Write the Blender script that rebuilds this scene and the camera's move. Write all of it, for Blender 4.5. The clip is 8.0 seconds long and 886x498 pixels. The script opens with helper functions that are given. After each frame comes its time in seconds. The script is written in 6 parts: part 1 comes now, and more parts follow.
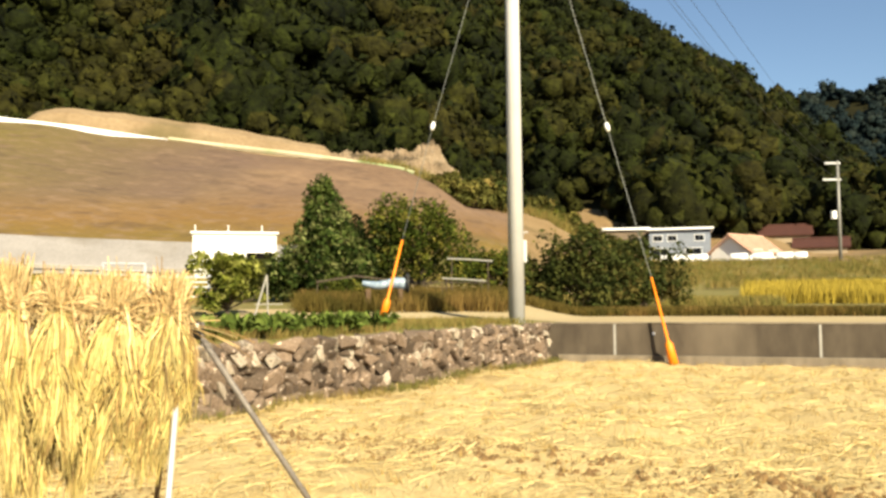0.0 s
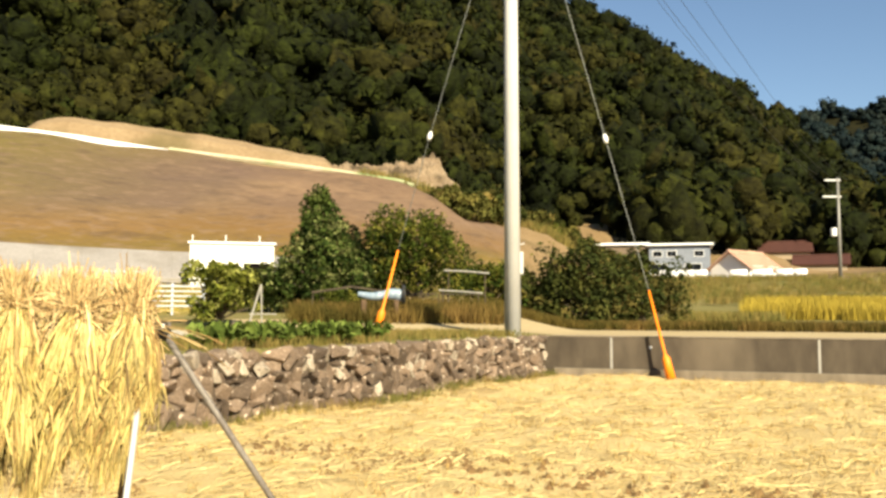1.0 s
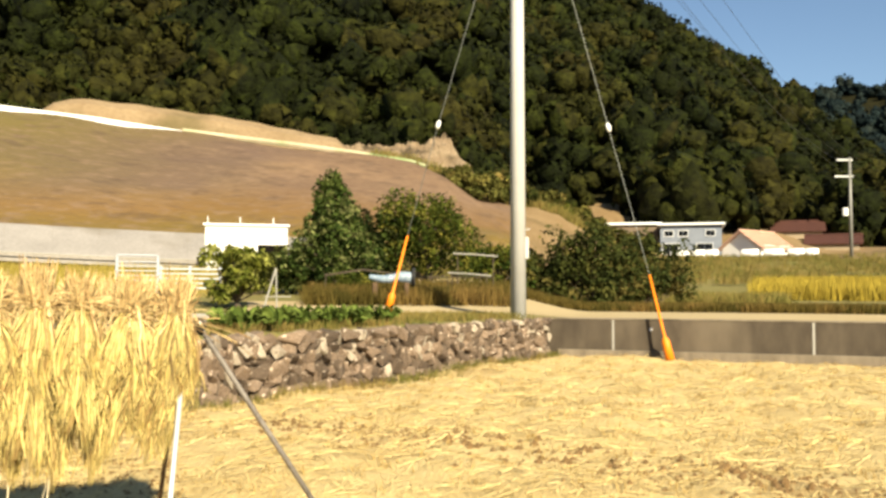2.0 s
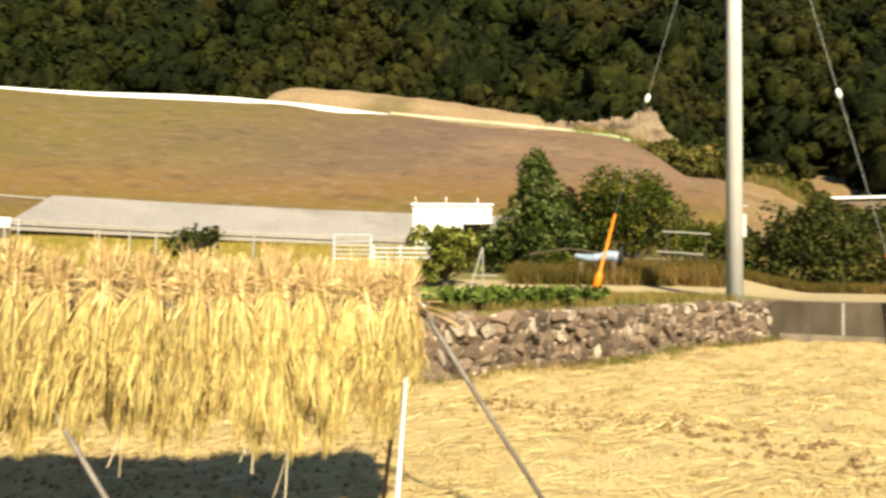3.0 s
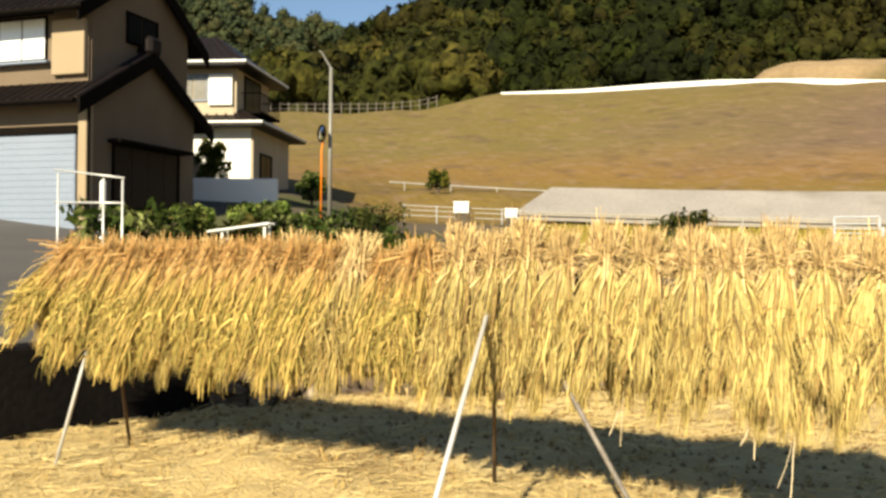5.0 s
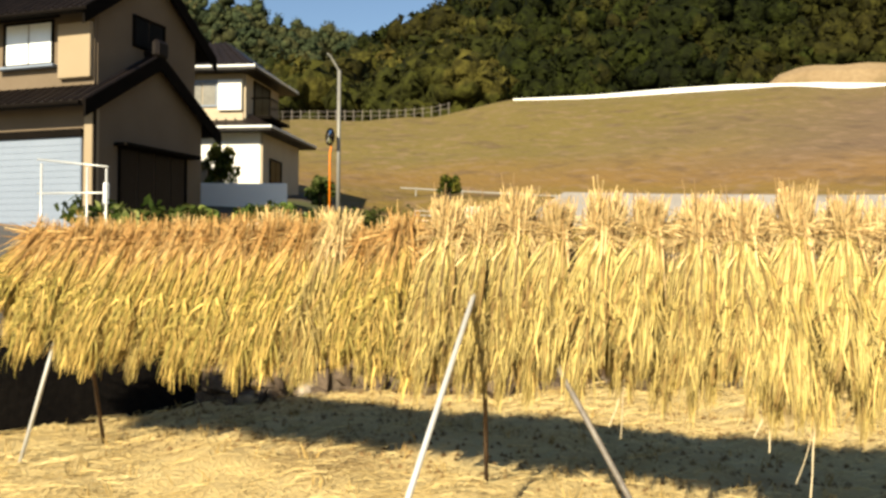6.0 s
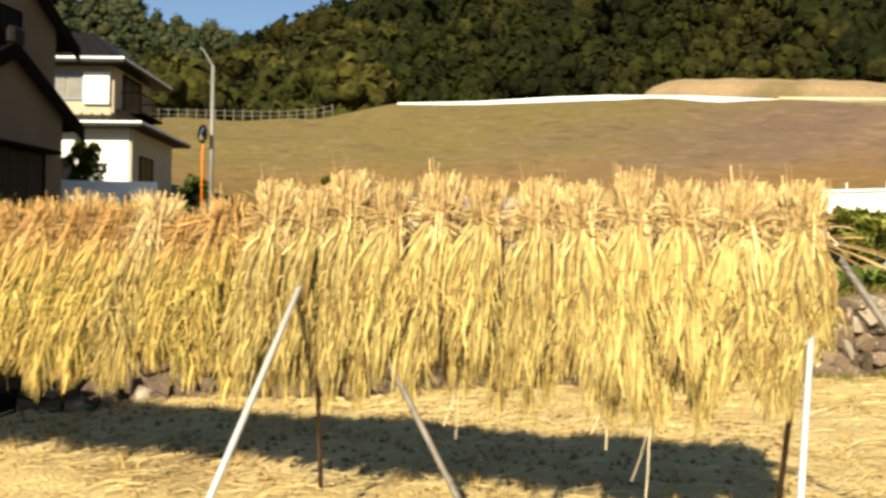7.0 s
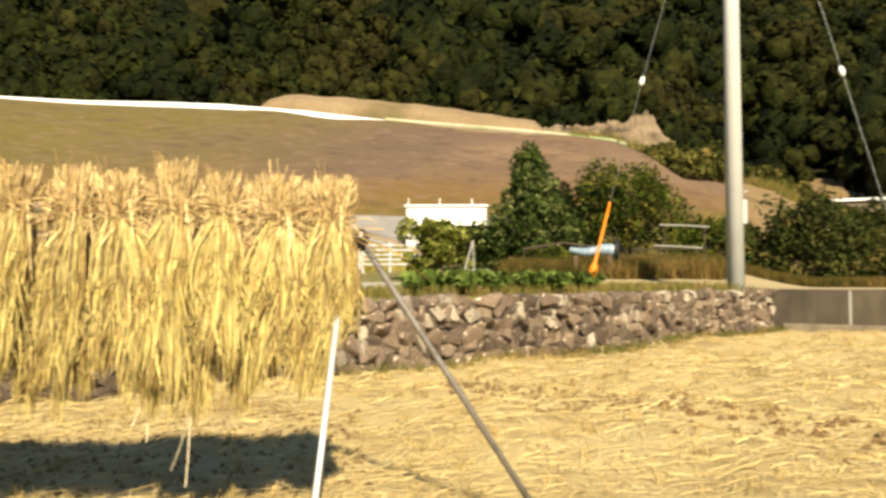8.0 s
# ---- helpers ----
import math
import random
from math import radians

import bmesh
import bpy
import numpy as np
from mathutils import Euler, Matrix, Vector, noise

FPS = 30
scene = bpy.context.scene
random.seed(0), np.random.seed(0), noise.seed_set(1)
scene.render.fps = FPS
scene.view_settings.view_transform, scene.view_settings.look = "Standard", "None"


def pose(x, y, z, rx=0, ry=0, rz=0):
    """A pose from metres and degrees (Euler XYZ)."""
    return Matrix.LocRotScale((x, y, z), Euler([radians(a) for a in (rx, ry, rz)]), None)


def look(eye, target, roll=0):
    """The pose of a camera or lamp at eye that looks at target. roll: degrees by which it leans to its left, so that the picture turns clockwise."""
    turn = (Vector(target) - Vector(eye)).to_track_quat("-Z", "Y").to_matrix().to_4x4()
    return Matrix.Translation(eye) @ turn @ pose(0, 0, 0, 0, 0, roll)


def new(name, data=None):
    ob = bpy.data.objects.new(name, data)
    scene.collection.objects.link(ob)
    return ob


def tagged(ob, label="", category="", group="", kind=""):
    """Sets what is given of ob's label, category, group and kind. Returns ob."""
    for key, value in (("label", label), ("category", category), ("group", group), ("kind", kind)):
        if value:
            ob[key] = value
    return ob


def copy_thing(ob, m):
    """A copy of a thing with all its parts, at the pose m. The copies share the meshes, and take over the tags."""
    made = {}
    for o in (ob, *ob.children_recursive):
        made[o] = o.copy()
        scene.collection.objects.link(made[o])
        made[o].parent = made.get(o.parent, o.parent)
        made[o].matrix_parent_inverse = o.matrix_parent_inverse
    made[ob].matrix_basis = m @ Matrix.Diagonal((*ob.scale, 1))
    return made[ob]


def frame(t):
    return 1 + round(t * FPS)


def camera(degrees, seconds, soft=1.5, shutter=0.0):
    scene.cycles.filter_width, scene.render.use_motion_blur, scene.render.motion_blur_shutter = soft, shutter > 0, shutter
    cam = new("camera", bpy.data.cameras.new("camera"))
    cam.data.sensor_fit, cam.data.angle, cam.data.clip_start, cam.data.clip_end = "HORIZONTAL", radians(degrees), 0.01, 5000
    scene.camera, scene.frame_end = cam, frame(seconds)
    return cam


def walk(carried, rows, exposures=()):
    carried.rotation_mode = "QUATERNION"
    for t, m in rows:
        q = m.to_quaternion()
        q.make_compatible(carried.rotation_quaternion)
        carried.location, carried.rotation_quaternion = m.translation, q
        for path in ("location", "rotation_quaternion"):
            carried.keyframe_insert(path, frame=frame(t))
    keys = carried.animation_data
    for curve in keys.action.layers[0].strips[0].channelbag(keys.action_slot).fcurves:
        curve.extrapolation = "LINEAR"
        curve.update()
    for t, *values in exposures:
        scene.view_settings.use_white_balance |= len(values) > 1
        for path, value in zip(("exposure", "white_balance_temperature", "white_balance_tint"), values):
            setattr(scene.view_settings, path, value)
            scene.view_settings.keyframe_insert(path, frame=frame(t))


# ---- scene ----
cam = camera(55.0, 8.0, soft=2.9, shutter=0.15)
PATH = [
    (0, (-0.015, 0.232, 1.243), (0.001, 2.228, 1.364), -0.4),
    (0.5, (0.07, 0.397, 1.187), (0.081, 2.391, 1.335), -0.1),
    (1, (0.068, 0.391, 1.197), (0.084, 2.385, 1.35), 0.2),
    (2.5, (0.186, -0.419, 1.317), (0.104, 1.578, 1.39), 0.2),
    (3, (0.054, -0.132, 1.318), (-0.426, 1.809, 1.366), 0.5),
    (3.5, (0.007, -0.22, 1.347), (-0.837, 1.594, 1.37), 0.8),
    (4, (-0.023, -0.175, 1.341), (-1.142, 1.482, 1.349), 1.0),
    (4.5, (-0.039, -0.127, 1.336), (-1.348, 1.385, 1.34), 0.8),
    (5, (-0.022, -0.1, 1.266), (-1.454, 1.296, 1.273), 0.6),
    (6.5, (-0.225, 0.431, 1.085), (-1.681, 1.803, 1.114), 0.4),
    (7, (-0.192, 0.579, 1.06), (-1.45, 2.133, 1.1), 0.6),
    (7.5, (-0.072, 0.694, 1.013), (-0.982, 2.475, 1.07), 0.1),
    (8, (0.085, 0.642, 0.98), (-0.392, 2.583, 1.051), -0.1),
]
walk(cam, [(t, look(eye, target, roll)) for t, eye, target, roll in PATH], exposures=[(0.0, 1.32, 6800, 7), (2.5, 1.26, 6800, 7), (5.0, 1.14, 6800, 7), (6.7, 1.19, 6800, 7), (8.0, 1.09, 6800, 7)])

# ---- light ----
SUN_AZ, SUN_EL = radians(156.0), radians(33.0)
SUN_DIR = Vector((math.sin(SUN_AZ) * math.cos(SUN_EL), math.cos(SUN_AZ) * math.cos(SUN_EL), math.sin(SUN_EL)))
world = bpy.data.worlds.new("sky")
scene.world = world
world.use_nodes = True
wn = world.node_tree
sky = wn.nodes.new("ShaderNodeTexSky")
sky.sky_type, sky.sun_disc, sky.sun_elevation, sky.sun_rotation = "NISHITA", False, SUN_EL, SUN_AZ
sky.air_density, sky.dust_density, sky.ozone_density = 1.0, 0.2, 2.6
wn.nodes["Background"].inputs["Strength"].default_value = 0.057
wn.links.new(sky.outputs["Color"], wn.nodes["Background"].inputs["Color"])
sun_data = bpy.data.lights.new("sun", "SUN")
sun_data.energy, sun_data.angle, sun_data.color = 5.0, radians(0.5), (1.0, 0.885, 0.66)
sun = new("sun", sun_data)
sun.matrix_world = look(SUN_DIR * 50, (0, 0, 0))


# ---- materials ----
def surface(name, a, b, scale=4.0, fine=40.0, rough=0.9, bump=0.3, c=None, metal=0.0, spec=0.3, island=0.0, piece=0.0, patch=0.5, dist=0.02, strand=None, stretch=(1.0, 1.0, 1.0)):
    """Two colours mixed by a coarse and a fine noise, with relief; c: a third colour in sparse patches;
    island or piece: how far single strands or single pieces differ in lightness;
    strand: a colour and the share of strands that have it; stretch: scales the pattern along x, y and z."""
    m = bpy.data.materials.new(name)
    m.use_nodes = True
    nt = m.node_tree
    n, ln = nt.nodes, nt.links.new
    bsdf = n["Principled BSDF"]
    co, grain = n.new("ShaderNodeTexCoord"), n.new("ShaderNodeMapping")
    grain.inputs["Scale"].default_value = stretch
    ln(co.outputs["Object"], grain.inputs["Vector"])
    big, small = n.new("ShaderNodeTexNoise"), n.new("ShaderNodeTexNoise")
    for tex, s in ((big, scale), (small, fine)):
        tex.inputs["Scale"].default_value, tex.inputs["Detail"].default_value = s, 5.0
        ln(grain.outputs["Vector"], tex.inputs["Vector"])
    ramp = n.new("ShaderNodeMapRange")
    ramp.inputs["From Min"].default_value, ramp.inputs["From Max"].default_value = 0.35, 0.65
    add = n.new("ShaderNodeMath")
    add.operation = "MULTIPLY_ADD"
    ln(small.outputs["Fac"], add.inputs[0])
    add.inputs[1].default_value = 0.5
    mul = n.new("ShaderNodeMath")
    mul.operation = "MULTIPLY"
    mul.inputs[1].default_value = 0.5
    ln(big.outputs["Fac"], mul.inputs[0])
    ln(mul.outputs[0], add.inputs[2])
    ln(add.outputs[0], ramp.inputs["Value"])
    mix = n.new("ShaderNodeMix")
    mix.data_type = "RGBA"
    mix.inputs["A"].default_value, mix.inputs["B"].default_value = (*a, 1), (*b, 1)
    ln(ramp.outputs["Result"], mix.inputs["Factor"])
    out = mix.outputs["Result"]
    if c:
        third = n.new("ShaderNodeTexNoise")
        third.inputs["Scale"].default_value, third.inputs["Detail"].default_value = scale * 0.45, 6.0
        ln(grain.outputs["Vector"], third.inputs["Vector"])
        cut = n.new("ShaderNodeMapRange")
        cut.inputs["From Min"].default_value, cut.inputs["From Max"].default_value = patch, patch + 0.12
        ln(third.outputs["Fac"], cut.inputs["Value"])
        mix3 = n.new("ShaderNodeMix")
        mix3.data_type = "RGBA"
        mix3.inputs["B"].default_value = (*c, 1)
        ln(out, mix3.inputs["A"])
        ln(cut.outputs["Result"], mix3.inputs["Factor"])
        out = mix3.outputs["Result"]
    if strand:
        geo = n.new("ShaderNodeNewGeometry")
        shuffle, part_of, test = n.new("ShaderNodeMath"), n.new("ShaderNodeMath"), n.new("ShaderNodeMath")
        shuffle.operation, part_of.operation, test.operation = "MULTIPLY", "FRACT", "LESS_THAN"
        shuffle.inputs[1].default_value, test.inputs[1].default_value = 17.3, strand[1]
        ln(geo.outputs["Random Per Island"], shuffle.inputs[0])
        ln(shuffle.outputs[0], part_of.inputs[0])
        ln(part_of.outputs[0], test.inputs[0])
        mixs = n.new("ShaderNodeMix")
        mixs.data_type = "RGBA"
        mixs.inputs["B"].default_value = (*strand[0], 1)
        ln(out, mixs.inputs["A"])
        ln(test.outputs[0], mixs.inputs["Factor"])
        out = mixs.outputs["Result"]
    for amount, node, socket in ((island, "ShaderNodeNewGeometry", "Random Per Island"), (piece, "ShaderNodeObjectInfo", "Random")):
        if amount:
            src = n.new(node)
            span = n.new("ShaderNodeMapRange")
            span.inputs["To Min"].default_value, span.inputs["To Max"].default_value = 1 - amount, 1 + amount
            ln(src.outputs[socket], span.inputs["Value"])
            hsv = n.new("ShaderNodeHueSaturation")
            ln(span.outputs["Result"], hsv.inputs["Value"])
            ln(out, hsv.inputs["Color"])
            out = hsv.outputs["Color"]
    ln(out, bsdf.inputs["Base Color"])
    bsdf.inputs["Roughness"].default_value, bsdf.inputs["Metallic"].default_value = rough, metal
    bsdf.inputs["Specular IOR Level"].default_value = spec
    if bump:
        bm = n.new("ShaderNodeBump")
        bm.inputs["Strength"].default_value, bm.inputs["Distance"].default_value = bump, dist
        ln(small.outputs["Fac"], bm.inputs["Height"])
        ln(bm.outputs["Normal"], bsdf.inputs["Normal"])
    return m


def leafy(name, a, b, c, cell, island=0.35, soft=0.25, bump=0.0, mottle=0.0):
    """Foliage: each tree-sized cell takes a tint between a, b and c, each leaf its own lightness, with light passing through."""
    m = surface(name, a, b, 0.3, 1.6, 0.8, bump, island=island, spec=0.08, dist=0.5)
    nt = m.node_tree
    n, ln = nt.nodes, nt.links.new
    co = n.new("ShaderNodeTexCoord")
    if cell:
        vor = n.new("ShaderNodeTexVoronoi")
        vor.inputs["Scale"].default_value = cell
        ln(co.outputs["Object"], vor.inputs["Vector"])
        sep = n.new("ShaderNodeSeparateColor")
        ln(vor.outputs["Color"], sep.inputs["Color"])
        tint = sep.outputs["Red"]
    else:
        stand = n.new("ShaderNodeTexNoise")
        stand.inputs["Scale"].default_value, stand.inputs["Detail"].default_value = 0.035, 3.0
        ln(co.outputs["Object"], stand.inputs["Vector"])
        clump = n.new("ShaderNodeNewGeometry")
        both = n.new("ShaderNodeMath")
        both.operation = "MULTIPLY_ADD"
        ln(clump.outputs["Random Per Island"], both.inputs[0])
        both.inputs[1].default_value = 0.55
        shift = n.new("ShaderNodeMath")
        shift.operation = "MULTIPLY_ADD"
        ln(stand.outputs["Fac"], shift.inputs[0])
        shift.inputs[1].default_value, shift.inputs[2].default_value = 1.3, -0.38
        ln(shift.outputs[0], both.inputs[2])
        tint = both.outputs[0]
    ramp = n.new("ShaderNodeValToRGB")
    e = ramp.color_ramp.elements
    e[0].position, e[0].color, e[1].position, e[1].color = 0.0, (*a, 1), 0.62, (*b, 1)
    last = e.new(0.97)
    last.color = (*c, 1)
    ln(tint, ramp.inputs["Fac"])
    hsv = [x for x in n if x.bl_idname == "ShaderNodeHueSaturation"][0]
    ln(ramp.outputs["Color"], hsv.inputs["Color"])
    if mottle:
        fleck, span, vary = n.new("ShaderNodeTexNoise"), n.new("ShaderNodeMapRange"), n.new("ShaderNodeHueSaturation")
        fleck.inputs["Scale"].default_value, fleck.inputs["Detail"].default_value = mottle, 4.0
        ln(co.outputs["Object"], fleck.inputs["Vector"])
        span.inputs["From Min"].default_value, span.inputs["From Max"].default_value = 0.35, 0.65
        span.inputs["To Min"].default_value, span.inputs["To Max"].default_value = 0.5, 1.45
        ln(fleck.outputs["Fac"], span.inputs["Value"])
        ln(span.outputs["Result"], vary.inputs["Value"])
        ln(ramp.outputs["Color"], vary.inputs["Color"])
        ln(vary.outputs["Color"], hsv.inputs["Color"])
    bsdf = n["Principled BSDF"]
    tr = n.new("ShaderNodeBsdfTranslucent")
    ln(hsv.outputs["Color"], tr.inputs["Color"])
    mixs = n.new("ShaderNodeMixShader")
    mixs.inputs["Fac"].default_value = soft
    ln(bsdf.outputs[0], mixs.inputs[1])
    ln(tr.outputs[0], mixs.inputs[2])
    ln(mixs.outputs[0], n["Material Output"].inputs["Surface"])
    return m


M_FIELD = surface("rice_straw_ground", (0.4274, 0.3085, 0.128), (0.5495, 0.4318, 0.2155), 1.3, 45, 0.95, 0.8, c=(0.2809, 0.1912, 0.0809), patch=0.57, dist=0.03)
M_LITTER = surface("loose_straw", (0.464, 0.3332, 0.128), (0.5678, 0.4565, 0.2289), 2, 30, 0.85, 0.0, island=0.35)
M_STUBBLE = surface("stubble", (0.216, 0.1395, 0.045), (0.414, 0.288, 0.099), 2, 30, 0.9, 0.0, island=0.4)
M_STALK = surface("rice_stalk", (0.3187, 0.2341, 0.0643), (0.4636, 0.3698, 0.1434), 5, 30, 0.7, 0.0, island=0.55, strand=((0.2028, 0.1252, 0.0402), 0.17))
M_STALK_GREEN = surface("greenish_rice_stalk", (0.34, 0.2322, 0.0584), (0.5033, 0.3499, 0.1168), 5, 30, 0.75, 0.0, island=0.55, strand=((0.1972, 0.159, 0.0357), 0.22))
M_EAR = surface("olive_ear", (0.1845, 0.1525, 0.0315), (0.3279, 0.252, 0.0694), 5, 30, 0.8, 0.0, island=0.5, strand=((0.4508, 0.3184, 0.0946), 0.4))
M_EAR_GOLD = surface("golden_ear", (0.258, 0.1853, 0.0559), (0.382, 0.2938, 0.1149), 5, 30, 0.8, 0.0, island=0.5, strand=((0.1787, 0.1121, 0.0325), 0.25))
M_BUTT = surface("brown_butt", (0.2366, 0.1205, 0.0356), (0.4037, 0.2409, 0.0839), 6, 30, 0.8, 0.0, island=0.5, strand=((0.4872, 0.332, 0.1355), 0.22))
M_HEAD = surface("pale_straw_head", (0.3807, 0.2632, 0.1085), (0.6074, 0.4574, 0.2303), 6, 30, 0.75, 0.0, island=0.5, strand=((0.2835, 0.178, 0.0723), 0.25))
M_CLOD_SHADE = surface("dry_clod_and_shade", (0.1418, 0.0804, 0.0312), (0.2098, 0.127, 0.0513), 8, 50, 1.0, 0.4)
M_PALE_STRAW = surface("bleached_straw", (0.46, 0.38, 0.25), (0.58, 0.49, 0.34), 5, 30, 0.8, 0.0, island=0.2)
M_TIE = surface("straw_tie", (0.27, 0.162, 0.06), (0.36, 0.24, 0.108), 20, 90, 0.9, 0.3)
M_PIPE = surface("galvanised_pipe", (0.504, 0.504, 0.504), (0.588, 0.588, 0.581), 6, 60, 0.38, 0.05, metal=0.3, spec=0.5)
M_STAY = surface("weathered_pipe", (0.12, 0.102, 0.09), (0.216, 0.192, 0.168), 12, 60, 0.6, 0.1, metal=0.2)
M_DARKWOOD = surface("weathered_wood", (0.06, 0.036, 0.021), (0.132, 0.084, 0.048), 8, 60, 0.9, 0.4)
M_STONE = surface("field_stone", (0.0815, 0.0552, 0.038), (0.2111, 0.153, 0.1086), 9, 45, 0.9, 0.7, c=(0.6145, 0.5098, 0.4024), patch=0.61, piece=0.5, dist=0.012)
M_STONE_PALE = surface("pale_field_stone", (0.2478, 0.2017, 0.1495), (0.4372, 0.3746, 0.2991), 9, 45, 0.9, 0.7, c=(0.1457, 0.1116, 0.0783), patch=0.56, piece=0.25, dist=0.012)
M_JOINT = surface("wall_core", (0.0798, 0.0606, 0.0439), (0.1516, 0.1166, 0.0878), 6, 40, 1.0, 0.8)
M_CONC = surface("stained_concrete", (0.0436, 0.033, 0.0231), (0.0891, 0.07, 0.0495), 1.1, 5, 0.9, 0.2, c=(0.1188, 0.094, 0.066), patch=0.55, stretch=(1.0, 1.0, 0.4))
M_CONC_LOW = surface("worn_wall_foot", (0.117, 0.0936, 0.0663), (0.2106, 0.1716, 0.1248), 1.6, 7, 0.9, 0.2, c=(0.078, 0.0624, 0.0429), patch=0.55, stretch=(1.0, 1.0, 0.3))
M_CONC_PALE = surface("pale_concrete", (0.252, 0.24, 0.216), (0.33, 0.312, 0.282), 0.4, 12, 0.9, 0.3, c=(0.216, 0.192, 0.15), patch=0.55)
M_SLAB = surface("weathered_slope_concrete", (0.2046, 0.1877, 0.1746), (0.2933, 0.2695, 0.2513), 0.35, 7, 0.95, 0.5, c=(0.1706, 0.15, 0.1256), patch=0.53)
# the deep shade on the driveway wall is put into this near-black colour
M_SHADE_WALL = surface("shade_black_concrete", (0.003, 0.0027, 0.003), (0.0084, 0.0072, 0.0066), 2, 20, 0.8, 0.4, spec=0.05)
M_POLE = surface("pole_concrete", (0.3977, 0.3885, 0.3738), (0.4817, 0.4758, 0.4588), 1.5, 50, 0.85, 0.2)
M_WIRE = surface("wire", (0.12, 0.126, 0.12), (0.168, 0.174, 0.162), 20, 80, 0.5, 0.0, metal=0.5)
M_CABLE = surface("black_cable", (0.036, 0.039, 0.045), (0.06, 0.063, 0.072), 20, 80, 0.6, 0.0)
M_ORANGE = surface("orange_plastic", (0.7225, 0.1768, 0.0075), (0.8075, 0.2448, 0.015), 5, 50, 0.5, 0.05)
M_WHITE = surface("white_paint", (0.72, 0.72, 0.72), (0.82, 0.82, 0.81), 2, 30, 0.5, 0.08)
M_RAIL = surface("dulled_white_paint", (0.34, 0.36, 0.40), (0.44, 0.46, 0.50), 3, 30, 0.5, 0.08)
M_CERAMIC = surface("white_insulator", (0.8, 0.8, 0.78), (0.85, 0.85, 0.84), 9, 60, 0.25, 0.0, spec=0.6)
M_DRY = surface("dry_tan_grass", (0.1664, 0.1056, 0.0468), (0.2304, 0.1568, 0.078), 0.25, 4, 1.0, 0.8, c=(0.1088, 0.0768, 0.0312), patch=0.54, dist=0.2)
M_GRASS = surface("dry_grass_ground", (0.18, 0.132, 0.048), (0.132, 0.138, 0.036), 0.35, 6, 1.0, 0.8, c=(0.252, 0.186, 0.072), patch=0.55, dist=0.1)
M_MEADOW = surface("yellow_meadow", (0.276, 0.204, 0.042), (0.336, 0.276, 0.078), 0.3, 6, 1.0, 0.8, c=(0.204, 0.18, 0.042), patch=0.55, dist=0.1)
M_MEADOW_BLADE = leafy("meadow_blade", (0.228, 0.18, 0.036), (0.3, 0.24, 0.054), (0.36, 0.276, 0.084), 1.0)
M_FIG = leafy("fig_leaf", (0.0574, 0.0729, 0.0107), (0.13, 0.1377, 0.0214), (0.2907, 0.2916, 0.0765), 7.0, 0.5, 0.35)
M_PATH = surface("pale_straw_strip", (0.33, 0.252, 0.132), (0.42, 0.33, 0.186), 0.5, 9, 1.0, 0.4)
# floor colour carries the shade seen in the gaps between the crowns
M_FLOOR_SHADE = surface("forest_floor_shade", (0.0102, 0.0102, 0.0041), (0.0204, 0.0184, 0.0071), 0.1, 2, 1.0, 0.5, spec=0.05)
M_SCREE = surface("crumbling_rubble", (0.1702, 0.1147, 0.0662), (0.2812, 0.2109, 0.1368), 0.7, 4.0, 1.0, 1.0, c=(0.074, 0.0533, 0.0302), patch=0.52, dist=0.4)
M_SAND = surface("pale_soil", (0.1754, 0.1184, 0.0645), (0.2477, 0.1789, 0.1032), 0.25, 2.5, 1.0, 0.8, c=(0.1135, 0.0857, 0.0387), patch=0.50, dist=0.2)
M_KERB = surface("mossy_kerb", (0.36, 0.30, 0.20), (0.44, 0.38, 0.27), 0.3, 3, 0.9, 0.3, c=(0.20, 0.25, 0.115), patch=0.46)
M_ROAD = surface("asphalt", (0.06, 0.057, 0.057), (0.09, 0.084, 0.081), 0.6, 50, 0.9, 0.3)
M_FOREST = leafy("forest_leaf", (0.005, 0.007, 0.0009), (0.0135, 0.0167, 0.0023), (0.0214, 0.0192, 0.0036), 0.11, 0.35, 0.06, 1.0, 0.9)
M_LAMP = surface("grey_lamp_steel", (0.18, 0.174, 0.162), (0.228, 0.222, 0.204), 3, 40, 0.5, 0.05, metal=0.2)
M_EARTH = surface("dark_bare_earth", (0.051, 0.0396, 0.0276), (0.096, 0.075, 0.051), 0.4, 8, 1.0, 0.6, c=(0.06, 0.063, 0.021), patch=0.52)
# distance haze put into the leaf colours: a sunlit copy and a darker bluish one
M_FAR_HAZE = leafy("hazy_far_leaf", (0.0191, 0.0279, 0.0141), (0.0364, 0.0439, 0.0184), (0.0478, 0.0464, 0.0192), 0.06, 0.15, 0.06, 0.6, 0.4)
M_FAR_SHADE = leafy("hazy_far_ridge_leaf", (0.0054, 0.011, 0.0123), (0.0099, 0.0168, 0.0161), (0.0139, 0.0192, 0.0161), 0.06, 0.15, 0.06, 0.6, 0.4)
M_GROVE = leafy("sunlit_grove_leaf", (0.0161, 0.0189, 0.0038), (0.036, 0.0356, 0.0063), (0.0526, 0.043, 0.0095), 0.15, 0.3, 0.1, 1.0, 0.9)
M_LEAF = leafy("tree_leaf", (0.021, 0.0388, 0.0078), (0.0524, 0.0724, 0.0142), (0.1835, 0.1938, 0.0711), 5.0, 0.6, 0.3)
M_LEAF_WARM = leafy("yellowing_leaf", (0.0215, 0.0354, 0.0049), (0.0576, 0.0701, 0.0098), (0.1536, 0.1402, 0.0245), 3.0, 0.5, 0.25)
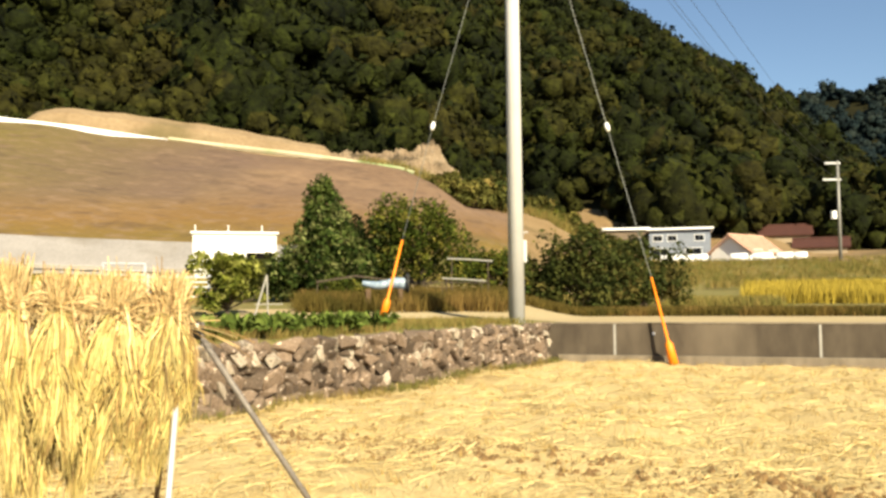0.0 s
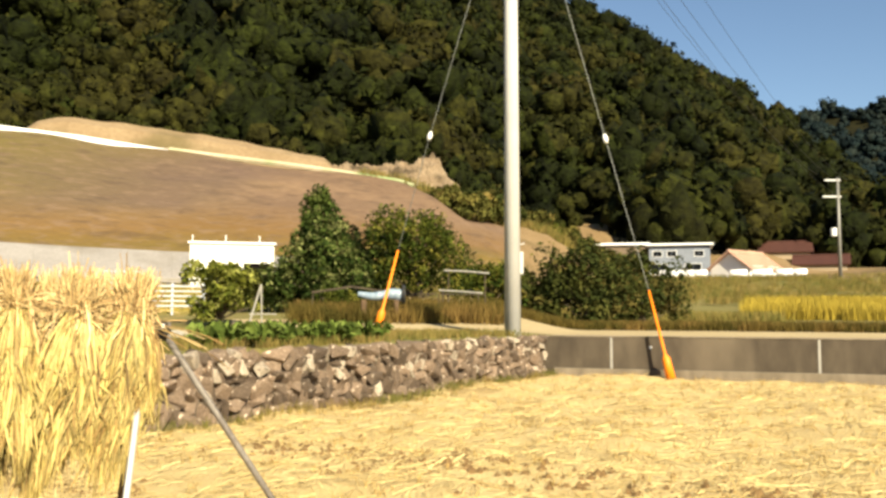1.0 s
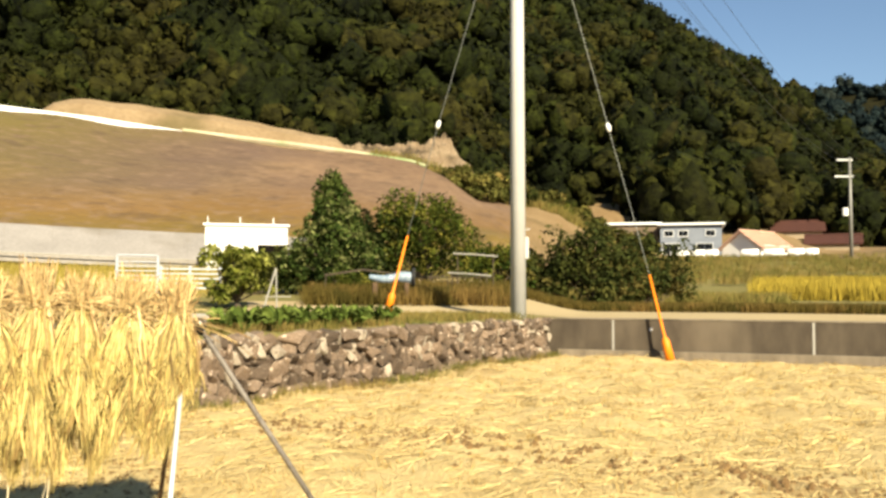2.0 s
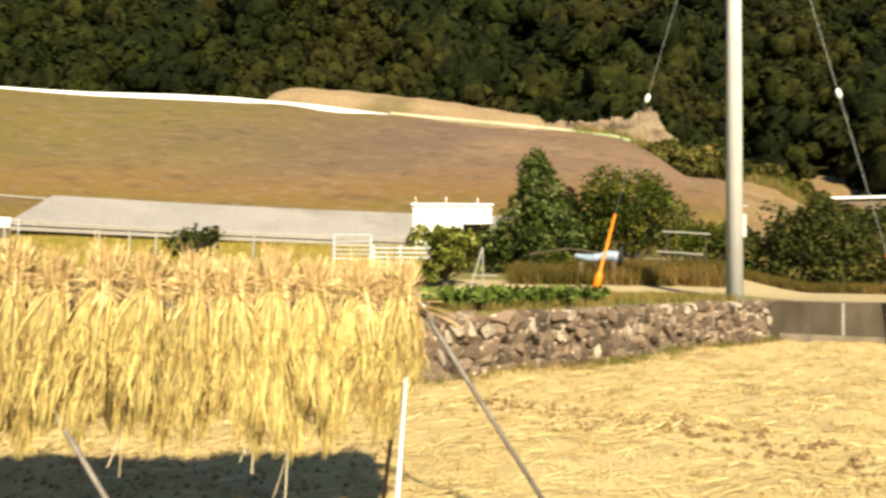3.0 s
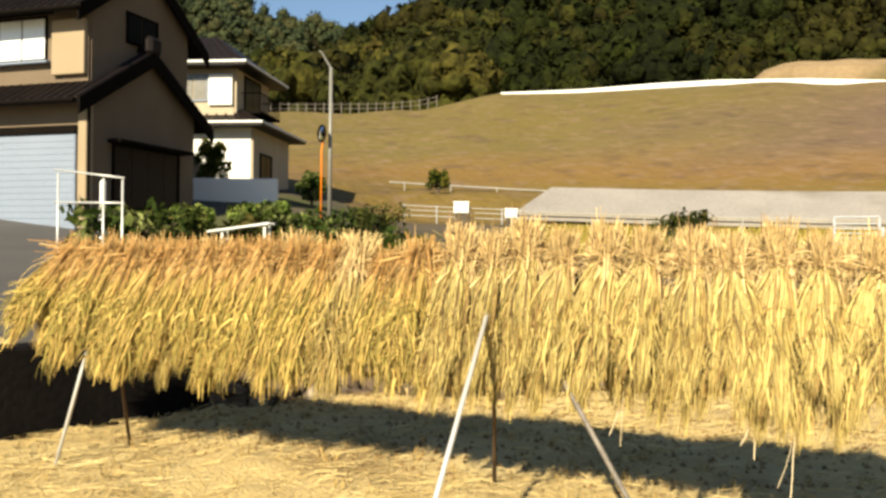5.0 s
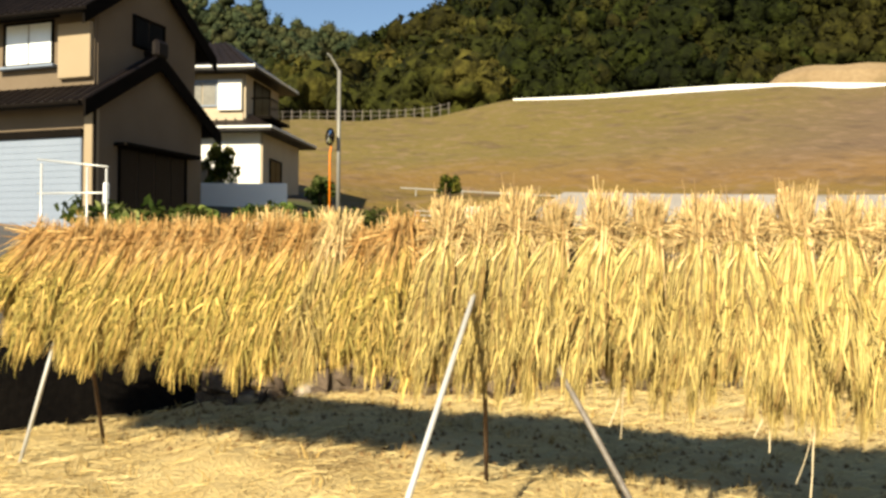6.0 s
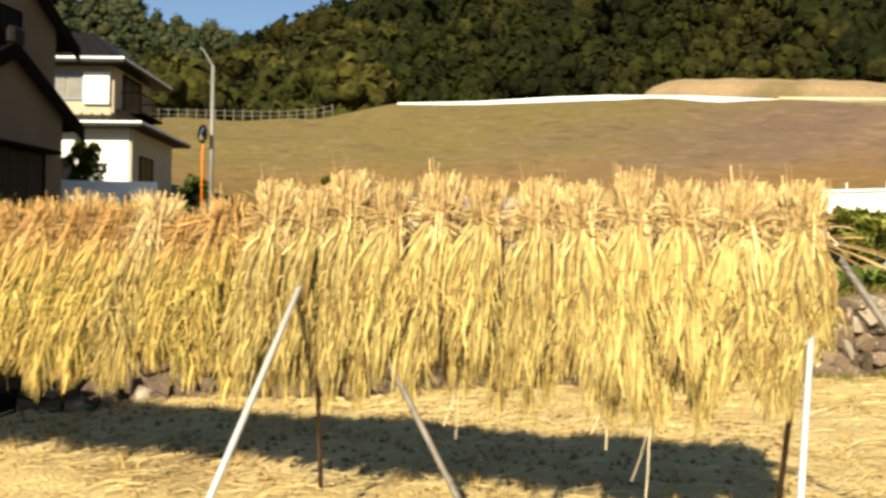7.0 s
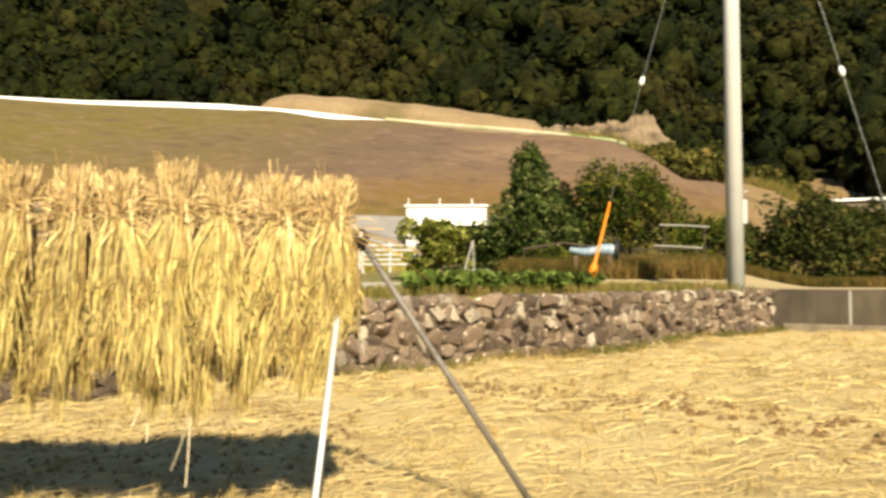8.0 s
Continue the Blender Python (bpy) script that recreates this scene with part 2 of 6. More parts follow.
M_LEAF_DARK = leafy("hedge_leaf", (0.0244, 0.0324, 0.0078), (0.0515, 0.0576, 0.013), (0.0936, 0.0766, 0.0216), 2.0, 0.45)
M_VEG = leafy("crop_leaf", (0.0606, 0.095, 0.0165), (0.1067, 0.1412, 0.0296), (0.1721, 0.1928, 0.0516), 5.0, 0.5)
M_BARK = surface("bark", (0.048, 0.036, 0.024), (0.096, 0.072, 0.054), 6, 40, 1.0, 0.8)
M_RICE = surface("standing_rice", (0.252, 0.18, 0.018), (0.33, 0.252, 0.036), 0.5, 12, 0.9, 0.0, island=0.3)
M_WEED = leafy("weed_blade", (0.12, 0.12, 0.03), (0.18, 0.144, 0.042), (0.252, 0.18, 0.06), 1.5)
M_WEED_DARK = leafy("olive_weed_blade", (0.0622, 0.0541, 0.013), (0.1114, 0.0799, 0.0201), (0.1769, 0.1138, 0.0354), 1.5)
M_SCRUB = leafy("scrub_leaf", (0.0562, 0.0599, 0.014), (0.117, 0.103, 0.0253), (0.2153, 0.1591, 0.0468), 0.6, 0.4, 0.2)
M_PLASTER = surface("beige_plaster", (0.2772, 0.2113, 0.1361), (0.3125, 0.2457, 0.1663), 0.7, 30, 0.9, 0.15)
M_CREAM = surface("cream_plaster", (0.368, 0.304, 0.2214), (0.448, 0.376, 0.2788), 0.7, 30, 0.9, 0.15)
# brown plaster, darkened further for the shade on the beige house's gable
M_PLASTER_BROWN_SHADE = surface("brown_and_shade_plaster", (0.1268, 0.0941, 0.0631), (0.1707, 0.1287, 0.0897), 0.7, 30, 0.9, 0.15)
M_WHITEWALL = surface("white_plaster", (0.74, 0.72, 0.68), (0.82, 0.80, 0.76), 0.6, 30, 0.85, 0.1)
M_TILE = surface("dark_roof_tile", (0.0053, 0.0038, 0.0038), (0.0132, 0.0091, 0.0082), 3, 30, 0.5, 0.3, spec=0.2)
M_EAVE = surface("dark_eave_wood", (0.0036, 0.0027, 0.0022), (0.0073, 0.0053, 0.0041), 3, 30, 0.8, 0.2, spec=0.05)
M_GLASS = surface("dark_window_glass", (0.004, 0.0045, 0.006), (0.008, 0.009, 0.011), 1, 5, 0.3, 0.0, spec=0.1)
M_PANE = surface("curtained_pane", (0.75, 0.78, 0.80), (0.82, 0.85, 0.87), 1, 5, 0.15, 0.0, spec=0.6)
M_CURTAIN = surface("grey_curtained_pane", (0.17, 0.165, 0.15), (0.23, 0.22, 0.20), 1.5, 8, 0.2, 0.0, spec=0.5)
M_SHUTTER = surface("grey_steel_shutter", (0.1788, 0.2153, 0.2857), (0.2136, 0.253, 0.3291), 0.6, 20, 0.5, 0.1)
M_BLUEWALL = surface("blue_grey_siding", (0.15, 0.17, 0.21), (0.2, 0.22, 0.26), 1, 12, 0.8, 0.2)
M_SALMON = surface("salmon_roof", (0.432, 0.2644, 0.1901), (0.4896, 0.3158, 0.2376), 1, 12, 0.8, 0.2)
M_REDROOF = surface("red_brown_roof", (0.0561, 0.0216, 0.0168), (0.0867, 0.0336, 0.024), 1, 12, 0.8, 0.2)
M_TARP = surface("pale_blue_sheet", (0.132, 0.192, 0.264), (0.288, 0.342, 0.402), 2.5, 20, 0.35, 0.3)
M_RUBBER = surface("black_rubber", (0.012, 0.012, 0.013), (0.03, 0.03, 0.03), 6, 40, 0.7, 0.1)
M_MIRROR = surface("mirror_face", (0.55, 0.58, 0.62), (0.6, 0.63, 0.67), 3, 20, 0.05, 0.0, metal=1.0)


def hillside():
    """The cut grass of the embankment: olive at one end, purplish brown at the other, an orange band at its foot."""
    m = surface("embankment_grass", (0.1118, 0.0667, 0.0400), (0.1924, 0.1209, 0.0712), 0.09, 1.4, 1.0, 0.7, c=(0.1148, 0.0719, 0.0509), patch=0.50, dist=0.3)
    nt = m.node_tree
    n, ln = nt.nodes, nt.links.new
    bsdf = n["Principled BSDF"]
    base = bsdf.inputs["Base Color"].links[0].from_socket
    co = n.new("ShaderNodeTexCoord")
    flat = n.new("ShaderNodeMapping")
    flat.inputs["Scale"].default_value = (0.35, 0.35, 1.0)
    ln(co.outputs["Object"], flat.inputs["Vector"])
    after = []
    for scale, lo, hi, colour in ((2.2, 0.52, 0.66, (0.1814, 0.1181, 0.0748)), (1.3, 0.54, 0.68, (0.0655, 0.0403, 0.0258)), (6.0, 0.58, 0.74, (0.1848, 0.1271, 0.0817))):
        blot, cut = n.new("ShaderNodeTexNoise"), n.new("ShaderNodeMapRange")
        blot.inputs["Scale"].default_value, blot.inputs["Detail"].default_value = scale, 7.0
        ln(flat.outputs["Vector"], blot.inputs["Vector"])
        cut.inputs["From Min"].default_value, cut.inputs["From Max"].default_value, cut.inputs["To Max"].default_value = lo, hi, 0.5
        ln(blot.outputs["Fac"], cut.inputs["Value"])
        after.append((cut.outputs["Result"], colour))
    sep = n.new("ShaderNodeSeparateXYZ")
    ln(co.outputs["Object"], sep.inputs[0])
    wob = n.new("ShaderNodeTexNoise")
    wob.inputs["Scale"].default_value = 0.08
    ln(co.outputs["Object"], wob.inputs["Vector"])
    for axis, lo, hi, colour, reach in (("X", -14.0, -40.0, (0.114, 0.088, 0.0185), 18.0), ("Z", 8.8, 5.8, (0.158, 0.086, 0.0225), 4.0), ("Z", 6.3, 5.0, (0.126, 0.0861, 0.0181), 2.0)):
        off = n.new("ShaderNodeMath")
        off.operation = "MULTIPLY_ADD"
        ln(wob.outputs["Fac"], off.inputs[0])
        off.inputs[1].default_value = reach
        ln(sep.outputs[axis], off.inputs[2])
        cut = n.new("ShaderNodeMapRange")
        cut.inputs["From Min"].default_value, cut.inputs["From Max"].default_value = lo + reach * 0.5, hi + reach * 0.5
        ln(off.outputs[0], cut.inputs["Value"])
        mix = n.new("ShaderNodeMix")
        mix.data_type = "RGBA"
        mix.inputs["B"].default_value = (*colour, 1)
        ln(base, mix.inputs["A"])
        fac = n.new("ShaderNodeMath")
        fac.operation = "MULTIPLY"
        fac.inputs[1].default_value = 0.85
        ln(cut.outputs["Result"], fac.inputs[0])
        ln(fac.outputs[0], mix.inputs["Factor"])
        base = mix.outputs["Result"]
    for factor, colour in after:
        mix = n.new("ShaderNodeMix")
        mix.data_type = "RGBA"
        mix.inputs["B"].default_value = (*colour, 1)
        ln(base, mix.inputs["A"])
        ln(factor, mix.inputs["Factor"])
        base = mix.outputs["Result"]
    ln(base, bsdf.inputs["Base Color"])
    return m


M_HILLSIDE = hillside()


# ---- building helpers ----
class Geo:
    """Vertices and faces gathered for one mesh."""

    def __init__(self):
        self.v, self.f = [], []

    def add(self, verts, faces):
        k = len(self.v)
        self.v += [tuple(p) for p in verts]
        self.f += [tuple(i + k for i in f) for f in faces]
        return self

    def box(self, lo, hi, m=None, bevel=0.0):
        bm = bmesh.new()
        bmesh.ops.create_cube(bm, size=1.0)
        size, mid = Vector(hi) - Vector(lo), (Vector(hi) + Vector(lo)) / 2
        for p in bm.verts:
            p.co = Vector((p.co.x * size.x, p.co.y * size.y, p.co.z * size.z)) + mid
        if bevel:
            bmesh.ops.bevel(bm, geom=list(bm.edges), offset=bevel, segments=1, affect="EDGES")
        bm.verts.index_update()
        self.add([(m @ p.co) if m else p.co for p in bm.verts], [[p.index for p in f.verts] for f in bm.faces])
        bm.free()
        return self

    def tube(self, points, radii, sides=8, caps=True):
        """A round bar through the points; radii: one number or one for each point."""
        pts = [Vector(p) for p in points]
        radii = [radii] * len(pts) if isinstance(radii, (int, float)) else radii
        ring, faces, verts = [], [], []
        for i, p in enumerate(pts):
            d = (pts[min(i + 1, len(pts) - 1)] - pts[max(i - 1, 0)]).normalized()
            a = d.cross(Vector((0, 0, 1)) if abs(d.z) < 0.9 else Vector((0, 1, 0))).normalized()
            b = d.cross(a)
            for k in range(sides):
                w = 2 * math.pi * k / sides
                verts.append(p + (a * math.cos(w) + b * math.sin(w)) * radii[i])
        for i in range(len(pts) - 1):
            for k in range(sides):
                j = (k + 1) % sides
                faces.append((i * sides + k, i * sides + j, (i + 1) * sides + j, (i + 1) * sides + k))
        if caps:
            faces += [tuple(range(sides))[::-1], tuple((len(pts) - 1) * sides + k for k in range(sides))]
        return self.add(verts, faces)

    def mesh(self, name, mats):
        me = bpy.data.meshes.new(name)
        me.from_pydata(self.v, [], self.f)
        for m in mats if isinstance(mats, (list, tuple)) else [mats]:
            me.materials.append(m)
        me.update()
        return me


def part(name, geo, material, parent=None, label="", smooth=False):
    """One mesh object, under a thing or a part."""
    me = geo.mesh(name, material) if isinstance(geo, Geo) else geo
    if smooth:
        me.polygons.foreach_set("use_smooth", [True] * len(me.polygons))
    ob = new(name, me)
    if parent:
        ob.parent = parent
    return tagged(ob, label)


def thing(name, place=(0, 0, 0), turn=0.0, label="", category="", group="", kind=""):
    ob = new(name)
    ob.empty_display_size = 0.1
    ob.matrix_world = pose(*place, 0, 0, turn)
    return tagged(ob, label, category, group, kind)


def numpy_mesh(name, verts, faces, material, index=None):
    """A mesh out of arrays; all faces have the same number of corners."""
    me = bpy.data.meshes.new(name)
    verts, faces = np.asarray(verts, np.float32), np.asarray(faces, np.int32)
    k = faces.shape[1]
    me.vertices.add(len(verts))
    me.vertices.foreach_set("co", verts.ravel())
    me.loops.add(faces.size)
    me.loops.foreach_set("vertex_index", faces.ravel())
    me.polygons.add(len(faces))
    me.polygons.foreach_set("loop_start", np.arange(0, faces.size, k, dtype=np.int32))
    me.polygons.foreach_set("loop_total", np.full(len(faces), k, dtype=np.int32))
    for m in material if isinstance(material, (list, tuple)) else [material]:
        me.materials.append(m)
    if index is not None:
        me.polygons.foreach_set("material_index", np.asarray(index, np.int32))
    me.update(calc_edges=True)
    me.validate()
    return me


def ribbons(paths, widths, rng, flat=None):
    """Thin blades: paths (count, points, 3), widths (count,) or (count, points). Returns vertices and quads."""
    paths = np.asarray(paths, float)
    n, k, _ = paths.shape
    if flat is None:
        side = rng.normal(size=(n, 1, 3))
    else:
        side = np.broadcast_to(np.asarray(flat, float), (n, 1, 3)) + rng.normal(size=(n, 1, 3)) * 0.5
    d = np.gradient(paths, axis=1)
    side = np.cross(d, np.broadcast_to(side, paths.shape))
    side /= np.linalg.norm(side, axis=-1, keepdims=True) + 1e-9
    widths = np.broadcast_to(np.asarray(widths, float).reshape(n, -1, 1), (n, k, 1))
    verts = np.stack([paths - side * widths / 2, paths + side * widths / 2], 2).reshape(-1, 3)
    base = (np.arange(n)[:, None] * k + np.arange(k - 1)[None]) * 2
    faces = np.stack([base, base + 1, base + 3, base + 2], -1).reshape(-1, 4)
    return verts, faces


EYE_Z = 1.25


def at(az, r, el=None, z=0.0):
    """A place by its bearing to the left of straight ahead, its distance and its elevation angle or its height."""
    a = radians(az)
    return Vector((-math.sin(a) * r, math.cos(a) * r, EYE_Z + r * math.tan(radians(el)) if el is not None else z))


# ---- the lie of the land ----
WALL_A, WALL_K, WALL_Q, WALL_S = (-6.1, 3.3), (2.15, 16.85), (8.0, 14.95), (-5.3, -25.0)


def beyond(x, y):
    """Metres by which a place lies behind the walls that bound the harvested field; negative inside it."""
    out = None
    for (ax, ay), (bx, by) in ((WALL_A, WALL_K), (WALL_K, WALL_Q), (WALL_S, WALL_A)):
        dx, dy = bx - ax, by - ay
        length = math.hypot(dx, dy)
        s = ((x - ax) * -dy + (y - ay) * dx) / length
        out = s if out is None else np.maximum(out, s)
    return out


def blend(v, lo, hi):
    t = np.clip((v - lo) / (hi - lo), 0, 1)
    return t * t * (3 - 2 * t)


def rise(el, r):
    return EYE_Z + r * np.tan(np.radians(el))


def upland(az, r):
    """Height of the land behind the walls."""
    right = np.interp(r, (0, 33, 45, 60, 85, 112, 124), (0.74, 0.74, 0.9, 1.7, 4.5, 6.0, 6.6))
    foot_el = np.interp(az, (-30, -24, -19, -12, -4), (2.6, 2.9, 4.6, 5.3, 5.6))
    right = np.where(r > 108, right + (rise(foot_el, 128) - 6.4) * blend(r, 108, 128), right)
    left = np.interp(r, (0, 18, 30, 43, 44, 47.5, 50), (0.74, 0.80, 1.5, 2.75, 2.95, 4.6, 4.75))
    crest = rise(np.interp(az, (-9, -4.3, -2.2, 0.2, 2.2, 6.5, 10.2, 13.9, 18, 23, 28, 31.9, 36.7, 42.1, 45.9, 47.6, 50, 53, 57.3, 75), (3.0, 4.55, 6.35, 8.0, 8.75, 9.35, 9.75, 10.05, 10.38, 10.85, 11.05, 11.0, 10.75, 10.6, 9.95, 9.55, 9.3, 9.15, 8.95, 8.2)), 85.0)
    left = left - (0.25 + 0.022 * np.clip(38.0 - az, 0, 30)) * blend(r, 36, 43.5) * (1 - blend(r, 47.6, 50)) * (1 - blend(az, 40.6, 42.0))
    left = np.where(r > 50, 4.75 + (crest - 4.75) * np.clip((r - 50) / 35, 0, 1), left)
    road = np.interp(r, (0, 6, 24, 38, 48, 85), (0.60, 0.64, 1.75, 3.9, 5.5, 10.0))
    road = road + (crest - 10.0) * blend(r, 55, 85)
    left = left + (road - left) * blend(az, 47, 58)
    low = right + (left - right) * blend(az, -10.0, -3.0)
    low = low + np.interp(az, (-14, -12, -10.2, -9, -7.5, -6, -5, -4, -3, -2.2), (0, 0.5, 1.7, 3.2, 4.2, 3.9, 3.0, 2.1, 1.0, 0)) * blend(r, 58, 88) * (1 - 0.8 * blend(r, 100, 126))
    low = low + 0.9 * (1 - blend(az, -10.5, -8.3)) * blend(az, -14.6, -13.4) * (1 - blend(az, -4.5, -1.5)) * blend(r, 90, 107)
    start = 128.0 - 28.0 * blend(az, -6.0, -2.0)
    sky_el = np.interp(az, (-40, -30, -27, -22.9, -20.7, -17.6, -14, -11.8, -8.4, 5, 20, 35, 44, 46.1, 48.4, 50.3, 54, 58, 75), (2, 4, 6.6, 10.4, 12.4, 14.3, 16.9, 18.3, 19.4, 23, 24, 20, 15.9, 15.3, 14.3, 13.2, 10.8, 9.3, 8.4))
    top = rise(sky_el, 300.0)
    hill = low + (top - low) * np.clip((r - start) / (300 - start), 0, 1) ** 0.95
    hill = np.where(r > 300, top - (r - 300) * 0.08, hill)
    far_el = np.interp(az, (-60, -40, -28, -25, -23, -10, 30, 45, 51, 53.5, 56.3, 60, 63.3, 75, 90), (9, 12, 12.4, 12.2, 11.6, 8, 8, 12.5, 13.9, 14.2, 14.8, 15.5, 15.9, 16, 8))
    far = rise(far_el, 900.0)
    hill = np.where(r > 420, np.maximum(hill, 10) + (far - np.maximum(hill, 10)) * np.clip((r - 420) / 480, 0, 1), hill)
    return np.where(r > 900, np.maximum(far - (r - 900) * 0.12, 0), hill)


def height(x, y):
    az, r = np.degrees(np.arctan2(-x, y)), np.hypot(x, y)
    s = beyond(x, y)
    up = upland(np.clip(az, -60, 90), r)
    ahead = blend(120 - np.abs(az - 15), 0, 15)
    return -0.03 + (up * ahead + 0.6 * (1 - ahead) + 0.03) * blend(s, 0.05, 0.32)


def land(az, r):
    p = at(az, r)
    return float(height(np.array(p.x), np.array(p.y)))


def build_ground():
    az = np.concatenate([np.arange(-180, -42, 6.0), np.arange(-42, 88, 0.5), np.arange(88, 180, 6.0)])
    rr = np.concatenate([[0.0, 1.0, 2.0, 3.0, 4.0], np.arange(5, 20, 0.2), np.arange(20, 52, 0.8), np.arange(52, 112, 2.0), np.arange(112, 340, 8.0), np.arange(340, 1000, 40), [1300, 2000, 3000, 4500]])
    A, R = np.meshgrid(az, rr, indexing="ij")
    X, Y = -np.sin(np.radians(A)) * R, np.cos(np.radians(A)) * R
    Z = height(X, Y)
    wave = np.sin(X * 0.31 + 1.3 * np.sin(Y * 0.23)) * np.cos(Y * 0.27 + np.sin(X * 0.19))
    Z = Z + np.where((R > 52) & (beyond(X, Y) > 1), wave * np.minimum(R * 0.0035, 0.6), 0)
    n, k = A.shape
    verts = np.stack([X, Y, Z], -1).reshape(-1, 3)
    i, j = np.meshgrid(np.arange(n), np.arange(k - 1), indexing="ij")
    i2 = (i + 1) % n
    faces = np.stack([i * k + j, i2 * k + j, i2 * k + j + 1, i * k + j + 1], -1).reshape(-1, 4)
    cx, cy = X[i, j].ravel(), Y[i, j].ravel()
    ca, cr, cs = A[i, j].ravel() + 0.25, R[i, j].ravel() + 0.1, beyond(cx, cy)
    index = np.zeros(len(faces), int)
    index[cs > 0.1] = 1
    index[(cs > 0.1) & (ca < 6) & (cr > 19) & (cr < 33)] = 2
    index[(cs > 0.1) & (ca >= 6) & (ca < 13) & (cr > 19.2) & (cr < 22.5)] = 2
    index[(cs > 0.1) & (ca > -10) & (cr >= 48)] = 3
    index[(cs > 0.1) & (ca > 38) & (ca < 66) & (cr >= 27)] = 3
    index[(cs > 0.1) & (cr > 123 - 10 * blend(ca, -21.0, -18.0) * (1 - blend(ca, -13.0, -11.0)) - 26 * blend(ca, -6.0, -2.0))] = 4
    index[(cs > 0.1) & (ca < -5.2) & (cr > 84 - 28 * blend(ca, -11.0, -9.0)) & (cr <= 123 - 10 * blend(ca, -21.0, -18.0) * (1 - blend(ca, -13.0, -11.0)) - 26 * blend(ca, -6.0, -2.0))] = 8
    index[(cs > 0.1) & (ca > 24) & (ca <= 41.5) & (cr < 27)] = 6
    index[(cs > 0.1) & (ca > 64) & (cr < 30)] = 5
    index[(cs > 0.1) & (ca > 33) & (ca <= 64) & (cr < 24)] = 6
    index[(cs > 0.1) & (ca > 41.5) & (ca <= 64) & (cr >= 24) & (cr < 41.6)] = 6
    index[(cs > 0.1) & (ca > 14) & (ca <= 41.5) & (cr >= 24) & (cr < 44)] = 7
    index[(cs > 0.1) & (np.abs(ca - 15) > 108)] = 1
    me = numpy_mesh("ground", verts, faces, [M_FIELD, M_GRASS, M_PATH, M_HILLSIDE, M_FLOOR_SHADE, M_ROAD, M_EARTH, M_MEADOW, M_DRY], index)
    me.polygons.foreach_set("use_smooth", [True] * len(me.polygons))
    tagged(new("ground", me), "valley floor with dry grass rising to wooded hills", "ground", kind="structure")


build_ground()


WAVES = [(random.Random(k).uniform(0, 6.28), 1.1 * 1.55 ** (k % 7), random.Random(k + 50).uniform(0, 6.28)) for k in range(21)]


def field_z(x, y):
    """The uneven mat of flattened straw."""
    z = 0.0
    for turn, freq, phase in WAVES:
        z = z + np.sin((x * math.cos(turn) + y * math.sin(turn)) * freq + phase) * 0.016 / freq ** 0.45
    # dimples left by the harvester's track
    off = ((x + 0.9) * 2.4 + (y - 7.6) * 3.9) / 4.58
    z = z + 0.022 * np.sin(x * 13.0 + 2 * np.sin(y * 7)) * np.sin(y * 15.0 + x * 3) * np.exp(-(off / 0.33) ** 2)
    return 0.035 + np.clip(z, -0.04, 0.08)


def build_field():
    """The harvested field's uneven surface, over the flat sheet."""
    step = 0.11
    xs, ys = np.arange(-7.0, 20.0, step), np.arange(-9.0, 18.0, step)
    X, Y = np.meshgrid(xs, ys, indexing="ij")
    Z = field_z(X, Y)
    n, k = X.shape
    i, j = np.meshgrid(np.arange(n - 1), np.arange(k - 1), indexing="ij")
    faces = np.stack([i * k + j, (i + 1) * k + j, (i + 1) * k + j + 1, i * k + j + 1], -1).reshape(-1, 4)
    keep = beyond(X, Y)[i, j].ravel() < -0.02
    me = numpy_mesh("rice_field", np.stack([X, Y, Z], -1).reshape(-1, 3), faces[keep], M_FIELD)
    me.polygons.foreach_set("use_smooth", [True] * len(me.polygons))
    tagged(new("rice_field", me), "harvested rice field of flattened golden straw", "field", kind="structure")


build_field()


# ---- walls of the field ----
def wall_run(a, b):
    """A pose at a, with x towards b, y into the bank and z up; and the length."""
    d = Vector((b[0] - a[0], b[1] - a[1], 0))
    return pose(a[0], a[1], 0, 0, 0, math.degrees(math.atan2(d.y, d.x))), d.length


def build_concrete_wall():
    m, length = wall_run(WALL_K, WALL_Q)
    length = 46.0
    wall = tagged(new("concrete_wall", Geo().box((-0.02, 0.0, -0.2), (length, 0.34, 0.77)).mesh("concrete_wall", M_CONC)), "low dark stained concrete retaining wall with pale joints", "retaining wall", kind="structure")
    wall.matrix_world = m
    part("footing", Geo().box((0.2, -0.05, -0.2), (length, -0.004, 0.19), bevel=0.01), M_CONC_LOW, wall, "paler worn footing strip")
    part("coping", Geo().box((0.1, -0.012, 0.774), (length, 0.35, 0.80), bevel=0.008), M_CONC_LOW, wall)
    for k in range(12):
        x = 1.28 + 3.6 * k
        part("joint", Geo().box((x - 0.022, -0.008, 0.0), (x + 0.022, -0.002, 0.772)), M_CONC_PALE, wall, "pale mortar joint")
    part("outlet_pipe", Geo().tube([(2.0, -0.03, 0.60), (2.0, 0.06, 0.60)], 0.03, 10), M_WHITE, wall, "short white drain pipe")


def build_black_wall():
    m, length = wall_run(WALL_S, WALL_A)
    wall = tagged(new("driveway_wall", Geo().box((0, 0.0, -0.3), (length, 0.3, 0.60), bevel=0.02).mesh("driveway_wall", M_SHADE_WALL)), "retaining wall below the driveway, black with the shade put into its colour", "retaining wall", kind="structure")
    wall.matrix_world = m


build_concrete_wall()
build_black_wall()


# ---- drying rack ----
RACK_R, RACK_L = Vector((-1.06, 3.70, 0)), Vector((-5.42, 1.92, 0))
RACK_DIR = (RACK_L - RACK_R).normalized()
